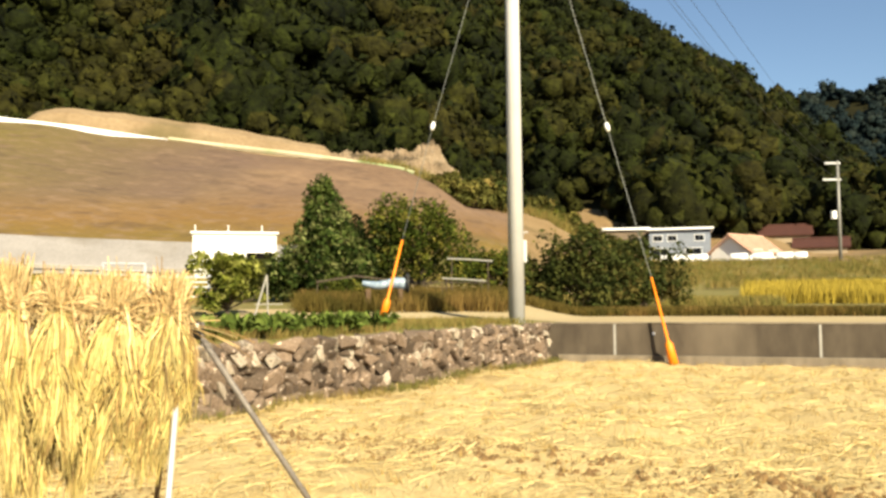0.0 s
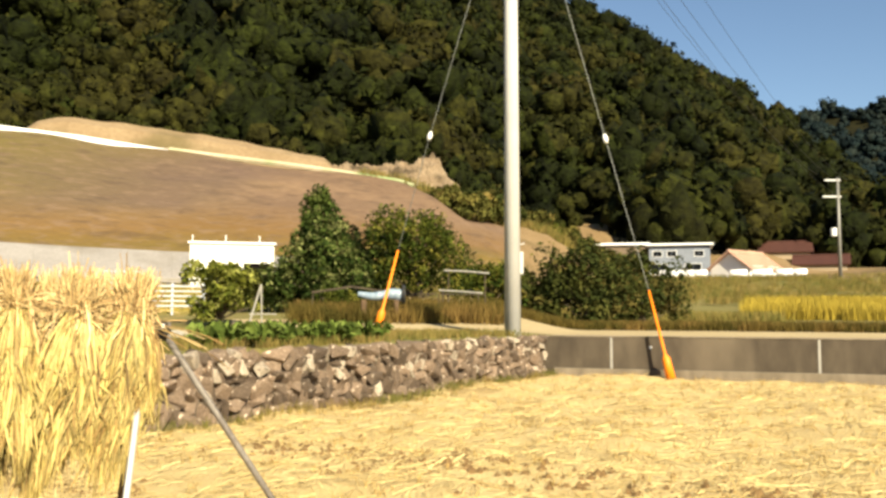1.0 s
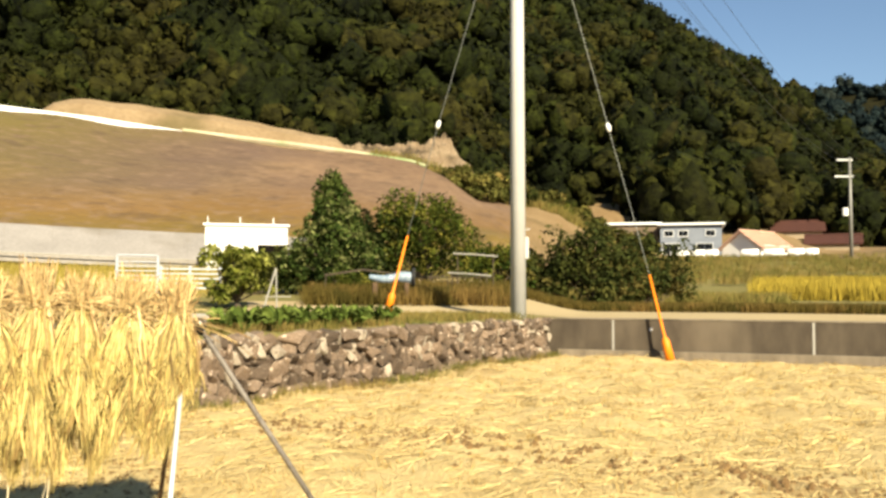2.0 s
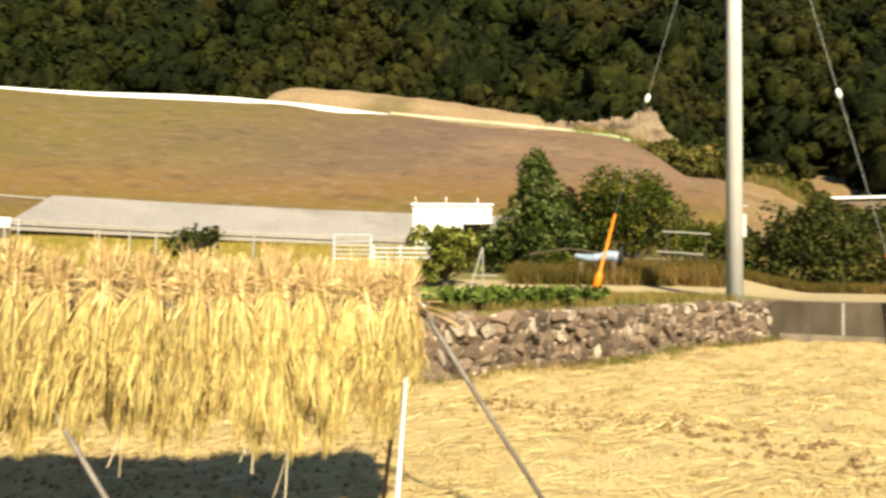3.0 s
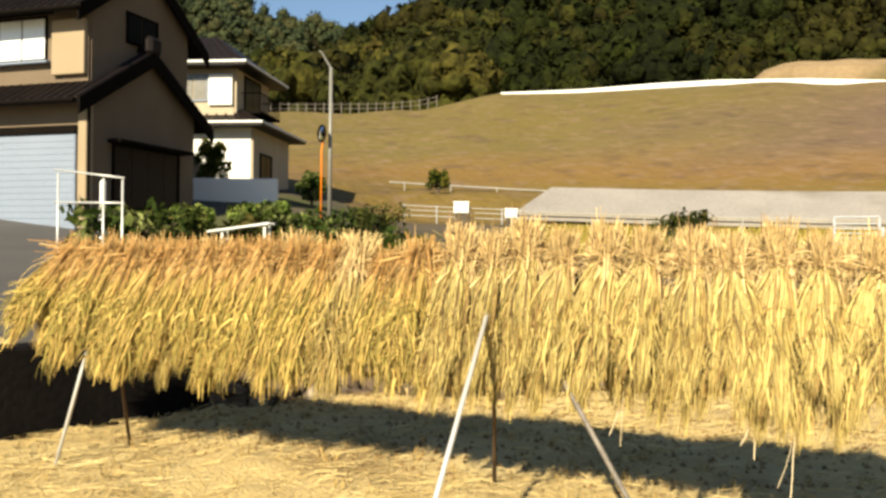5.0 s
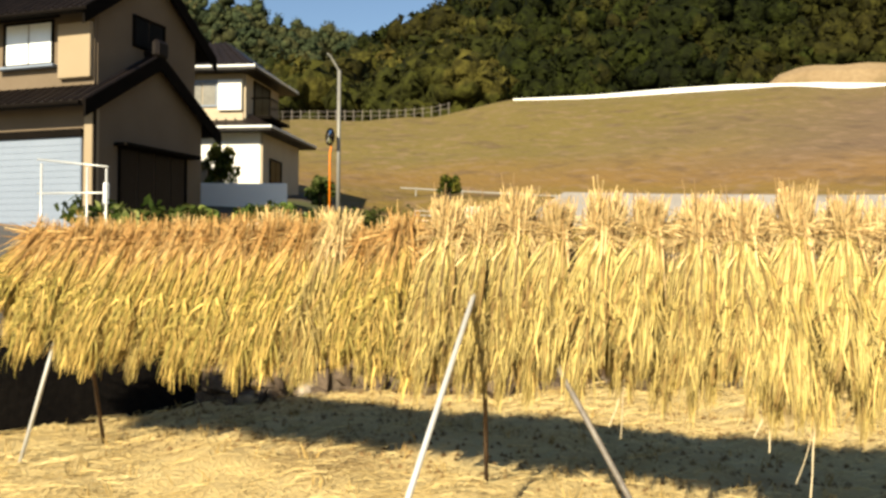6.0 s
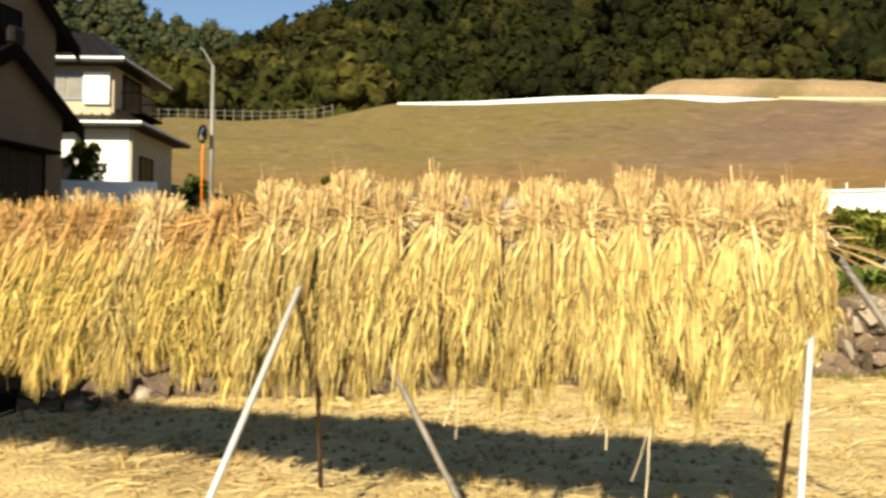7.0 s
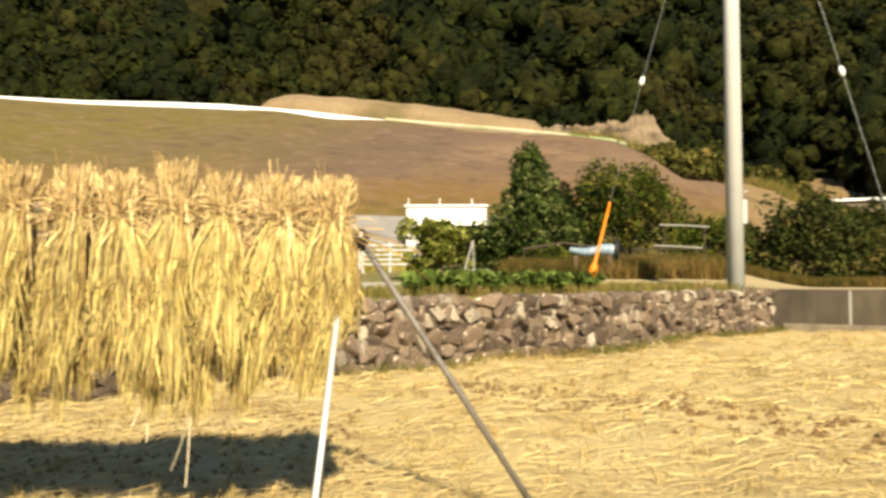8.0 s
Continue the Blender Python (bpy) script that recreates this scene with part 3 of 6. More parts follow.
RACK_OUT = Vector((-RACK_DIR.y, RACK_DIR.x, 0))
if RACK_OUT.y > 0:
    RACK_OUT = -RACK_OUT
RACK_LEN = (RACK_L - RACK_R).length
BAR_Z = 1.14


def on_rack(s, out=0.0, z=0.0):
    """s metres from the rack's free end along it, out metres towards the field."""
    p = RACK_R + RACK_DIR * s + RACK_OUT * out
    return Vector((p.x, p.y, z))


def build_rack():
    rack = thing("drying_rack", on_rack(0), 0, "rice drying rack of steel pipes with wooden hind legs", "drying rack")
    inv = rack.matrix_world.inverted()

    def pipe(name, a, b, radius, material, label="", sides=10):
        ob = part(name, Geo().tube([inv @ a, inv @ a.lerp(b, 0.5), inv @ b], radius, sides), material, rack, label, True)
        return ob

    pipe("top_bar", on_rack(-0.10, 0, BAR_Z), on_rack(RACK_LEN + 0.08, 0, BAR_Z), 0.024, M_STAY, "grey steel top bar")
    for s, lean, reach in ((-0.02, 0.16, 0.75), (1.89, -0.20, 1.48), (4.39, 0.13, 0.25)):
        pipe("front_leg", on_rack(s, -0.03, BAR_Z + 0.03), on_rack(s + lean, reach, 0.0), 0.0110, M_PIPE, "bright galvanised pipe leg")
        pipe("hind_leg", on_rack(s + 0.02, -0.02, BAR_Z - 0.03), on_rack(s + 0.12, -0.33, 0.0), 0.011, M_DARKWOOD, "dark weathered wooden leg")
    pipe("end_stay", on_rack(-0.05, 0, BAR_Z + 0.02), on_rack(-0.81, -0.11, 0.0), 0.013, M_STAY, "long grey stay pipe")
    pipe("brace", on_rack(1.75, 0.0, 1.0), on_rack(0.98, 0.48, 0.0), 0.012, M_STAY, "thin grey brace")
    clamp = part("clamp", Geo().tube([inv @ on_rack(-0.085, 0.0, BAR_Z - 0.01), inv @ on_rack(-0.045, 0.0, BAR_Z - 0.01)], 0.042, 10), M_RUBBER, rack, "black pipe clamp")
    part("bolt", Geo().tube([inv @ on_rack(-0.065, 0.0, BAR_Z), inv @ on_rack(-0.065, 0.07, BAR_Z + 0.01)], 0.009, 6), M_PIPE, clamp, "steel clamp bolt")


build_rack()


def sheaf_meshes(seed, shaggy, neat):
    """One bundle hung astride the bar: butts above the tie, stalks below it in a front and a back half. x runs along the bar."""
    rng = np.random.default_rng(seed)
    n, k, locks = 1250, 8, 19
    t = np.linspace(0, 1, k)[None]
    lock = rng.integers(0, locks, n)
    side = np.where(np.arange(locks) % 3 < 2, -1.0, 1.0)
    lx = np.linspace(-0.088, 0.088, locks)[rng.permutation(locks)] + rng.normal(size=locks) * 0.008
    ly = rng.uniform(0.085, 0.155, locks)
    lz = np.where(side < 0, rng.uniform(0.42, 0.72, locks), rng.uniform(0.55, 0.66, locks))
    front = side[lock]
    drop = lz[lock] * rng.uniform(0.74, 1.04, n) * (1 - 0.20 * np.abs(lx[lock] / 0.09) ** 1.5)
    start = np.clip(0.36 * lx[lock] + rng.normal(size=n) * 0.012, -0.052, 0.052)
    spread = rng.normal(size=n) * (0.014 + 0.004 * shaggy)
    end_x = lx[lock] + 0.4 * spread
    end_y = ly[lock] + rng.normal(size=n) * 0.012
    start_y = 0.054 * np.sqrt(np.maximum(0.02, 1 - (start / 0.054) ** 2)) * rng.uniform(0.6, 1.0, n)
    ease = t ** 0.85
    x = start[:, None] * (1 - ease) + end_x[:, None] * ease + spread[:, None] * np.sin(t * 3.14)
    y = front[:, None] * (start_y[:, None] + (end_y[:, None] - start_y[:, None]) * np.sin(np.minimum(t * 1.25, 1.0) * 1.57) ** 0.9)
    z = 0.075 - t * drop[:, None]
    # each lock sways as one, single straws wander from it
    sway, turns, phase = rng.normal(size=locks) * 0.009, rng.uniform(3.0, 7.0, locks), rng.uniform(0, 6.28, locks)
    x = x + sway[lock][:, None] * np.sin(turns[lock][:, None] * t + phase[lock][:, None]) * np.minimum(1.0, t * 2.2)
    x = x + (rng.normal(size=n) * 0.006)[:, None] * np.sin(rng.uniform(3, 9, n)[:, None] * t + rng.uniform(0, 6.28, n)[:, None]) * t ** 0.5
    curl = np.where(rng.random(n) < 0.16 + 0.12 * shaggy, rng.uniform(0.015, 0.055, n), 0.0)
    bend = np.clip(t - 0.5, 0, 1) * 1.3
    x = x + (rng.normal(size=n) * curl)[:, None] * bend * 1.1 + np.cumsum(rng.normal(size=(n, k)) * (0.0026 + 0.002 * shaggy), 1)
    y = y + front[:, None] * curl[:, None] * bend * 0.8
    z = z + curl[:, None] * bend ** 2 * 1.6
    stray = rng.random(n) < 0.04
    x = np.where(stray[:, None], x + (rng.normal(size=n) * 0.06)[:, None] * t ** 2, x)
    broad = np.where(rng.random(n) < 0.12, 1.5, 1.0)
    widths = (rng.uniform(0.0026, 0.0056, n) * broad)[:, None] * np.interp(t, (0, 0.6, 0.8, 1), (1, 1, 1.3, 0.3))
    strand = np.stack([x, y, z], -1)
    blades, quads = ribbons(strand, widths, rng, (0, 1, 0))
    # drooping ears and leaf ends along the lower half
    n3, k3 = (170 if neat else 280), 5
    pick, knot = rng.integers(0, n, n3), rng.integers(4, k - 1, n3)
    t3 = np.linspace(0, 1, k3)[None]
    root, way = strand[pick, knot], front[pick]
    wild = 1.0 if neat else 1.7
    sway, out3, fall = rng.normal(size=n3) * 0.035 * wild, rng.uniform(0.005, 0.035, n3) * wild, rng.uniform(0.04, 0.10, n3) * (0.7 + 0.3 * wild)
    arch = rng.uniform(0.01, 0.03, n3) * wild
    ear = np.stack([root[:, :1] + sway[:, None] * t3, root[:, 1:2] + (way * out3)[:, None] * np.sin(t3 * 2.0), root[:, 2:] + arch[:, None] * np.sin(t3 * 3.1) - fall[:, None] * t3 ** 1.6], -1)
    more, quads3 = ribbons(ear, rng.uniform(0.0040, 0.0080, n3)[:, None] * np.interp(t3, (0, 0.5, 1), (0.5, 1.2, 0.3)), rng, (0, 1, 0))
    # the butts fan upwards from the tie, many of them bent over
    n2, k2 = 460, 6
    t2 = np.linspace(0, 1, k2)[None]
    turn, out = rng.uniform(0, 6.28, n2), np.sqrt(rng.uniform(0.05, 1, n2))
    u2, v2 = np.cos(turn) * out, np.sin(turn) * out
    h2 = (rng.uniform(0.165, 0.262, n2) if neat else rng.uniform(0.09, 0.22, n2) - 0.035 * shaggy) * np.where(rng.random(n2) < 0.02, 1.10, rng.uniform(0.74, 0.96, n2))
    x2 = u2[:, None] * (0.041 + (0.034 if neat else 0.052) * t2 ** 1.3) + np.cumsum(rng.normal(size=(n2, k2)) * (0.0048 if neat else 0.0065), 1)
    y2 = v2[:, None] * (0.045 + 0.038 * t2)
    z2 = 0.035 + t2 * h2[:, None]
    bow = np.where(rng.random(n2) < (0.40 if neat else 0.48 + 0.18 * shaggy), rng.uniform(0.03, 0.16, n2), 0)[:, None] * t2 ** 2
    x2 = x2 + bow * rng.uniform(-0.9, 0.9, n2)[:, None]
    y2 = y2 - bow * rng.uniform(-0.2, 1.0, n2)[:, None]
    z2 = z2 - bow * rng.uniform(0.6, 1.5, n2)[:, None]
    butts, quads2 = ribbons(np.stack([x2, y2, z2], -1), rng.uniform(0.0026, 0.0056, n2)[:, None] * np.interp(t2, (0, 0.6, 1), (1, 1, 0.75)), rng, (0, 1, 0))
    # dry leaves that hang down over the tie
    n4, k4 = (30 if neat else 130), 5
    t4 = np.linspace(0, 1, k4)[None]
    a4, r4, d4 = rng.uniform(0, 6.28, n4), rng.uniform(0.05, 0.065, n4), rng.uniform(0.10, 0.34, n4)
    flare = 1 + t4 * rng.uniform(0.2, 1.5, n4)[:, None]
    leaf = np.stack([np.cos(a4)[:, None] * r4[:, None] * flare + np.cumsum(rng.normal(size=(n4, k4)) * 0.006, 1), np.sin(a4)[:, None] * r4[:, None] * flare * 1.25, rng.uniform(0.06, 0.17, n4)[:, None] - d4[:, None] * t4], -1)
    leaves, quads4 = ribbons(leaf, rng.uniform(0.0035, 0.0080, n4)[:, None] * np.interp(t4, (0, 0.4, 1), (0.6, 1.1, 0.4)), rng, (0, 1, 0))
    butt = np.concatenate([butts, leaves]), np.concatenate([quads2, quads4 + len(butts)])
    tie = Geo()
    ring = [(0.052 * math.cos(a), 0.056 * math.sin(a), 0.055 + 0.008 * math.sin(3 * a + seed)) for a in np.linspace(0, 2 * math.pi, 11)]
    tie.tube(ring, 0.006, 5)
    tie.tube([(0.03, -0.052, 0.055), (0.05, -0.07, 0.05), (0.07, -0.078, 0.035)], 0.003, 4)
    return (blades, quads), (more, quads3), butt, tie


def build_sheaves():
    rng = random.Random(11)
    kinds = []
    for seed in range(8):
        shaggy = 1.0 if seed >= 5 else 0.0
        neat = seed in (0, 2, 4)
        stalk, ear, butt, tie = sheaf_meshes(seed, shaggy, neat)
        label = "greenish-gold shaggy bundle of rice straw astride the rack" if shaggy else "golden bundle of rice straw hanging astride the rack"
        ob = thing("rice_sheaf", (0, 0, -50 - seed), 0, label, "sheaf", "sheaves on the drying rack")
        part("hanging_straw", numpy_mesh("hanging_straw", *stalk, M_STALK_GREEN if shaggy else M_STALK), None, ob)
        tagged(part("leaf_fringe", numpy_mesh("leaf_fringe", *ear, M_EAR if shaggy else M_EAR_GOLD), None, ob), "drooping olive leaf fringe" if shaggy else "drooping golden leaf fringe", kind="stuff")
        part("cut_top", numpy_mesh("cut_top", *butt, M_BUTT if shaggy else M_HEAD), None, ob, "brown tousled cut end" if shaggy else "pale upright cut end")
        part("tie", tie, M_TIE, ob, "twisted straw tie")
        kinds.append((ob, shaggy))
    heading = math.degrees(math.atan2(-RACK_DIR.y, -RACK_DIR.x))
    count = 51
    for k in range(count):
        f = k / (count - 1)
        s = 0.055 + f * (RACK_LEN - 0.105) + rng.uniform(-0.02, 0.02)
        forward = k % 2 == 0
        green = f > 0.30 and rng.random() < 0.62 + 0.6 * (f - 0.40)
        pick = rng.randrange(5, 8) if green else (rng.choice((0, 2, 4)) if forward and f < 0.55 and rng.random() < 0.85 else rng.choice((1, 3)))
        lean = rng.uniform(-3, 3) + (7 if k < 2 else 4 if k < 4 else 2) + 17 * min(1.0, max(0.0, f - 0.18) / 0.66) + (6 if k == count - 2 else 16 if k == count - 1 else 0)
        spot = on_rack(s, rng.uniform(-0.01, 0.01) + (0.05 if forward else (-0.06 if f < 0.32 else -0.02)), BAR_Z + 0.005 + rng.uniform(-0.02, 0.02) - (0.0 if forward else 0.02))
        m = Matrix.Translation(spot) @ pose(0, 0, 0, 0, 0, heading) @ pose(0, 0, 0, rng.uniform(-3, 3), lean, rng.uniform(-12, 12))
        m = m @ Matrix.Diagonal((rng.uniform(0.85, 1.2) * (1.0 if forward or f > 0.32 else 0.85), 1.0, rng.uniform(0.88, 1.12) * (0.98 if f > 0.96 else (1.08 if f > 0.6 else 0.98)), 1))
        made = copy_thing(kinds[pick][0], Matrix())
        made.matrix_basis = m
        if k in (5, 7, 13):
            # a few straws that have slipped down to the ground
            loose = np.random.default_rng(300 + k)
            fall = np.linspace(0, 1, 6)[None]
            foot = np.array([[-0.03], [0.02]]) - (0.06 if k % 2 else -0.01)
            paths = np.stack([0.02 + foot * fall + 0.012 * np.sin(fall * 5 + foot * 90), -0.10 - 0.05 * fall + 0 * foot, -0.36 - ((0.34 if k == 7 else 0.47) + foot) * fall], -1)
            tagged(part("slipped_straw", numpy_mesh("slipped_straw", *ribbons(paths, np.full(2, 0.005), loose, (0, 1, 0)), M_PALE_STRAW), None, made), "long pale straws slipped down to the ground")
        if k == 0:
            # straws that stick out past the end of the bar
            loose = np.random.default_rng(77)
            along, tip = np.linspace(0, 1, 6)[None], loose.uniform(-0.05, 0.07, 16)[:, None]
            reach = loose.uniform(0.14, 0.36, 16)[:, None]
            paths = np.stack([0.03 + reach * along, -0.03 + loose.normal(size=16)[:, None] * 0.02 + tip * 0.5 * along, 0.03 + tip * along * 1.2 - 0.10 * (reach * along / 0.3) ** 2], -1)
            tagged(part("jutting_straw", numpy_mesh("jutting_straw", *ribbons(paths, np.full(16, 0.005), loose, (0, 0.5, 0.5)), M_HEAD), None, made), "loose pale straws jutting past the bar's end", kind="stuff")
    for ob, _ in kinds:
        for o in (*ob.children_recursive, ob):
            bpy.data.objects.remove(o)


build_sheaves()


# ---- utility pole with its stays ----
POLE = Vector((1.587, 17.0 + 0.25, 0.74))


def build_pole():
    pole = thing("utility_pole", POLE, 0, "tall pale concrete utility pole", "utility pole")
    part("shaft", Geo().tube([(0, 0, -0.3), (-0.02, 0, 6), (-0.04, 0, 12.2)], [0.165, 0.14, 0.11], 20), M_POLE, pole, "", True)
    part("step_bolt", Geo().tube([(0.15, 0, 1.85), (0.24, 0, 1.87)], 0.012, 6), M_PIPE, pole)
    part("junction_box", Geo().box((0.13, -0.06, 1.25), (0.21, 0.06, 1.7), bevel=0.012), M_POLE, pole, "small pale cable cover")
    for z in (10.4, 11.6):
        part("crossarm", Geo().box((-0.9, -0.14, z), (0.9, -0.06, z + 0.09), bevel=0.006), M_PIPE, pole)
        for x in (-0.8, 0.0, 0.8):
            part("insulator", Geo().tube([(x, -0.1, z + 0.09), (x, -0.1, z + 0.16), (x, -0.1, z + 0.25)], [0.05, 0.06, 0.03], 10), M_CERAMIC, pole)


def build_stay(name, foot, guard_top, knob, top, label):
    """A guy wire with its orange guard and white strain insulator."""
    stay = thing(name, foot, 0, label, "guy wire")
    inv = stay.matrix_world.inverted()
    foot, guard_top, knob, top = Vector(foot), Vector(guard_top), Vector(knob), Vector(top)
    part("wire", Geo().tube([inv @ foot, inv @ guard_top, inv @ knob, inv @ top], 0.0065, 6), M_WIRE, stay)
    d = (guard_top - foot).normalized()
    base = foot + d * 0.03
    part("guard", Geo().tube([inv @ base, inv @ (base + d * 0.38), inv @ (base + d * 0.45), inv @ guard_top], [0.088, 0.074, 0.029, 0.020], 12), M_ORANGE, stay, "orange plastic wire guard", True)
    part("anchor_rod", Geo().tube([inv @ (foot - d * 0.25), inv @ (foot + d * 0.1)], 0.018, 8), M_STAY, stay)
    e = (top - knob).normalized()
    part("insulator", Geo().tube([inv @ (knob - e * 0.09), inv @ (knob - e * 0.03), inv @ (knob + e * 0.03), inv @ (knob + e * 0.09)], [0.026, 0.048, 0.048, 0.026], 10), M_CERAMIC, stay, "white strain insulator", True)


build_pole()
build_stay("guy_wire", (4.31, 15.79, 0.02), (3.99, 16.06, 1.65), (3.29, 16.40, 4.55), (1.61, 17.2, 11.4), "guy wire with an orange guard anchored in the field")
build_stay("guy_wire", (-1.12, 17.55, 0.84), (-0.70, 17.50, 2.48), (-0.07, 17.3, 4.77), (1.50, 17.25, 10.2), "guy wire with an orange guard on the terrace")


def build_far_pole():
    foot = at(-25.45, 85.0, z=land(-25.45, 85.0))
    pole = thing("far_utility_pole", foot, 0, "slim concrete utility pole with crossarms and a transformer", "utility pole")
    part("shaft", Geo().tube([(0, 0, -0.3), (0, 0, 9.2)], [0.17, 0.11], 12), M_LAMP, pole, "", True)
    for z, w in ((8.9, 1.2), (7.4, 1.4)):
        part("crossarm", Geo().box((-w, -0.06, z), (w * 0.2, 0.06, z + 0.14), bevel=0.01), M_PIPE, pole)
    part("transformer", Geo().tube([(-0.5, 0, 3.9), (-0.5, 0, 4.6)], 0.26, 12), M_CERAMIC, pole, "pale transformer can")
    return foot


far_foot = build_far_pole()


def build_cables():
    for k, (dx, dz) in enumerate(((-0.8, 11.9), (0.0, 11.9), (0.8, 11.9), (0.3, 10.7))):
        a = Vector((POLE.x + dx, POLE.y - 0.1, POLE.z + dz))
        b = Vector((far_foot.x + dx * 1.2, far_foot.y, far_foot.z + (8.9 if k < 3 else 7.4)))
        pts = [a.lerp(b, t) - Vector((0, 0, 5.0 * t * (1 - t))) for t in np.linspace(0, 1, 14)]
        tagged(new("power_cable", Geo().tube(pts, 0.008, 5).mesh("power_cable", M_CABLE)), "black overhead power cable between the poles", "cable", "overhead cables")


build_cables()


# ---- plants ----
def leaf_cloud(rng, centres, radii, count, size, flat=0.35):
    """Small leaves on and in a set of clumps. Returns vertices and quads."""
    centres, radii = np.asarray(centres, float), np.asarray(radii, float)
    w = radii ** 2
    pick = rng.choice(len(centres), count, p=w / w.sum())
    d = rng.normal(size=(count, 3))
    d /= np.linalg.norm(d, axis=1, keepdims=True)
    p = centres[pick] + d * radii[pick][:, None] * rng.uniform(0.55, 1.08, count)[:, None]
    nrm = d + rng.normal(size=(count, 3)) * 0.7 + (0, 0, flat)
    nrm /= np.linalg.norm(nrm, axis=1, keepdims=True)
    a = np.cross(nrm, rng.normal(size=(count, 3)))
    a /= np.linalg.norm(a, axis=1, keepdims=True) + 1e-9
    b = np.cross(nrm, a)
    s = size * rng.uniform(0.6, 1.4, count)[:, None]
    verts = np.stack([p - a * s, p - b * s * 0.45, p + a * s, p + b * s * 0.45 + nrm * s * 0.2], 1).reshape(-1, 3)
    return verts, np.arange(count * 4).reshape(-1, 4)


def build_tree(name, foot, tall, wide, style, material, seed, label, leaves=5000, size=0.07, category="tree"):
    rng = np.random.default_rng(seed)
    tree = thing(name, foot, 0, label, category)
    clumps, radii = [], []
    wood = Geo()
    trunk_top = tall * {"cone": 0.92, "bush": 0.12}.get(style, 0.6)
    wood.tube([(0, 0, -0.1), (0.03, 0, trunk_top * 0.4), (-0.02, 0.02, trunk_top)], [wide * 0.045 + 0.02, wide * 0.03 + 0.015, 0.015], 9)
    n = 60 if style == "cone" else 34
    for k in range(n):
        f = (k + 0.5) / n
        a = k * 2.4 + rng.uniform(-0.4, 0.4)
        if style == "cone":
            z = tall * (0.10 + 0.84 * f)
            reach = wide * 0.47 * (1 - f) ** 0.75 * rng.uniform(0.35, 1.2)
            rad = wide * (0.17 - 0.09 * f) * rng.uniform(0.7, 1.2)
        elif style == "hedge":
            a = rng.uniform(0, 6.28)
            z = tall * rng.uniform(0.15, 0.85)
            reach, rad = wide * 0.5 * math.sqrt(rng.uniform(0, 0.9)), tall * rng.uniform(0.16, 0.26)
        elif style == "sparse":
            z, reach, rad = tall * rng.uniform(0.2, 0.95), wide * 0.5 * rng.uniform(0.1, 0.95), wide * rng.uniform(0.06, 0.13)
        elif style == "bush":
            lift = rng.uniform(0.05, 1.0)
            z, reach, rad = tall * (0.10 + 0.78 * lift), wide * 0.5 * rng.uniform(0.15, 1.0) * (1.05 - 0.45 * lift), wide * rng.uniform(0.07, 0.14)
        else:
            z = tall * (0.25 + 0.68 * f)
            reach = wide * 0.42 * math.sqrt(max(0.05, 1 - (2 * (z / tall) - 1.05) ** 2)) * rng.uniform(0.4, 1.05)
            rad = wide * rng.uniform(0.11, 0.17)
        c = (math.cos(a) * reach, math.sin(a) * reach * (0.35 if style == "hedge" else 1.0), z)
        clumps.append(c)
        radii.append(rad)
        if style != "hedge" or k % 3 == 0:
            z0 = min(trunk_top * 0.95, max(0.10 * tall, c[2] - reach * 0.7))
            root = (0.0, 0.0, z0 if style != "hedge" else -0.05)
            wood.tube([root, ((root[0] + c[0]) * 0.5, (root[1] + c[1]) * 0.5, (root[2] + c[2]) * 0.5 + 0.04), c], [0.028, 0.018, 0.006], 5)
    part("trunk", wood, M_BARK, tree)
    verts, faces = leaf_cloud(rng, clumps, radii, leaves, size)
    part("crown", numpy_mesh("crown", verts, faces, material), None, tree)
    return tree


def ground_at(az, r, lift=0.0):
    return at(az, r, z=land(az, r) + lift)


build_tree("evergreen_tree", ground_at(7.45, 25.0), 3.75, 3.0, "cone", M_LEAF, 3, "dense cone-shaped evergreen tree with bright leaf tips", 12000, 0.075)
build_tree("broadleaf_tree", ground_at(1.1, 26.5), 3.0, 3.5, "round", M_LEAF_WARM, 5, "rounded garden tree with yellowing leaves", 9000, 0.07)
build_tree("young_tree", ground_at(4.4, 26.5), 2.6, 2.0, "round", M_LEAF, 6, "small leafy tree beside the evergreen", 2400, 0.09)
build_tree("hedge_shrub", ground_at(-6.9, 30.0), 1.95, 3.3, "hedge", M_LEAF_DARK, 7, "broad dark unkempt shrub", 5000, 0.10, "shrub")
build_tree("hedge_shrub", ground_at(-10.0, 29.5), 2.85, 3.5, "hedge", M_LEAF_DARK, 14, "tall dark shrub behind the guy wire", 5000, 0.10, "shrub")
build_tree("hedge_shrub", ground_at(-13.5, 31.0), 2.75, 2.9, "hedge", M_LEAF_DARK, 8, "broad dark shrub below the houses", 5000, 0.10, "shrub")
build_tree("low_shrub", ground_at(-3.6, 29.0), 1.5, 2.4, "hedge", M_LEAF_WARM, 9, "low dry shrub behind the pole", 2200, 0.09, "shrub")
build_tree("fig_shrub", ground_at(13.7, 20.0), 1.5, 1.95, "bush", M_FIG, 10, "leafy spreading bush with large light green leaves", 2600, 0.08, "shrub")
build_tree("hedge_shrub", ground_at(11.3, 25.5), 1.5, 2.6, "hedge", M_LEAF_DARK, 16, "dark shrub between the shed and the evergreen", 3200, 0.08, "shrub")
build_tree("garden_bush", ground_at(30.5, 17.0), 1.25, 1.6, "sparse", M_LEAF_DARK, 12, "small bushy fruit tree with dark leaves", 650, 0.075, "shrub")
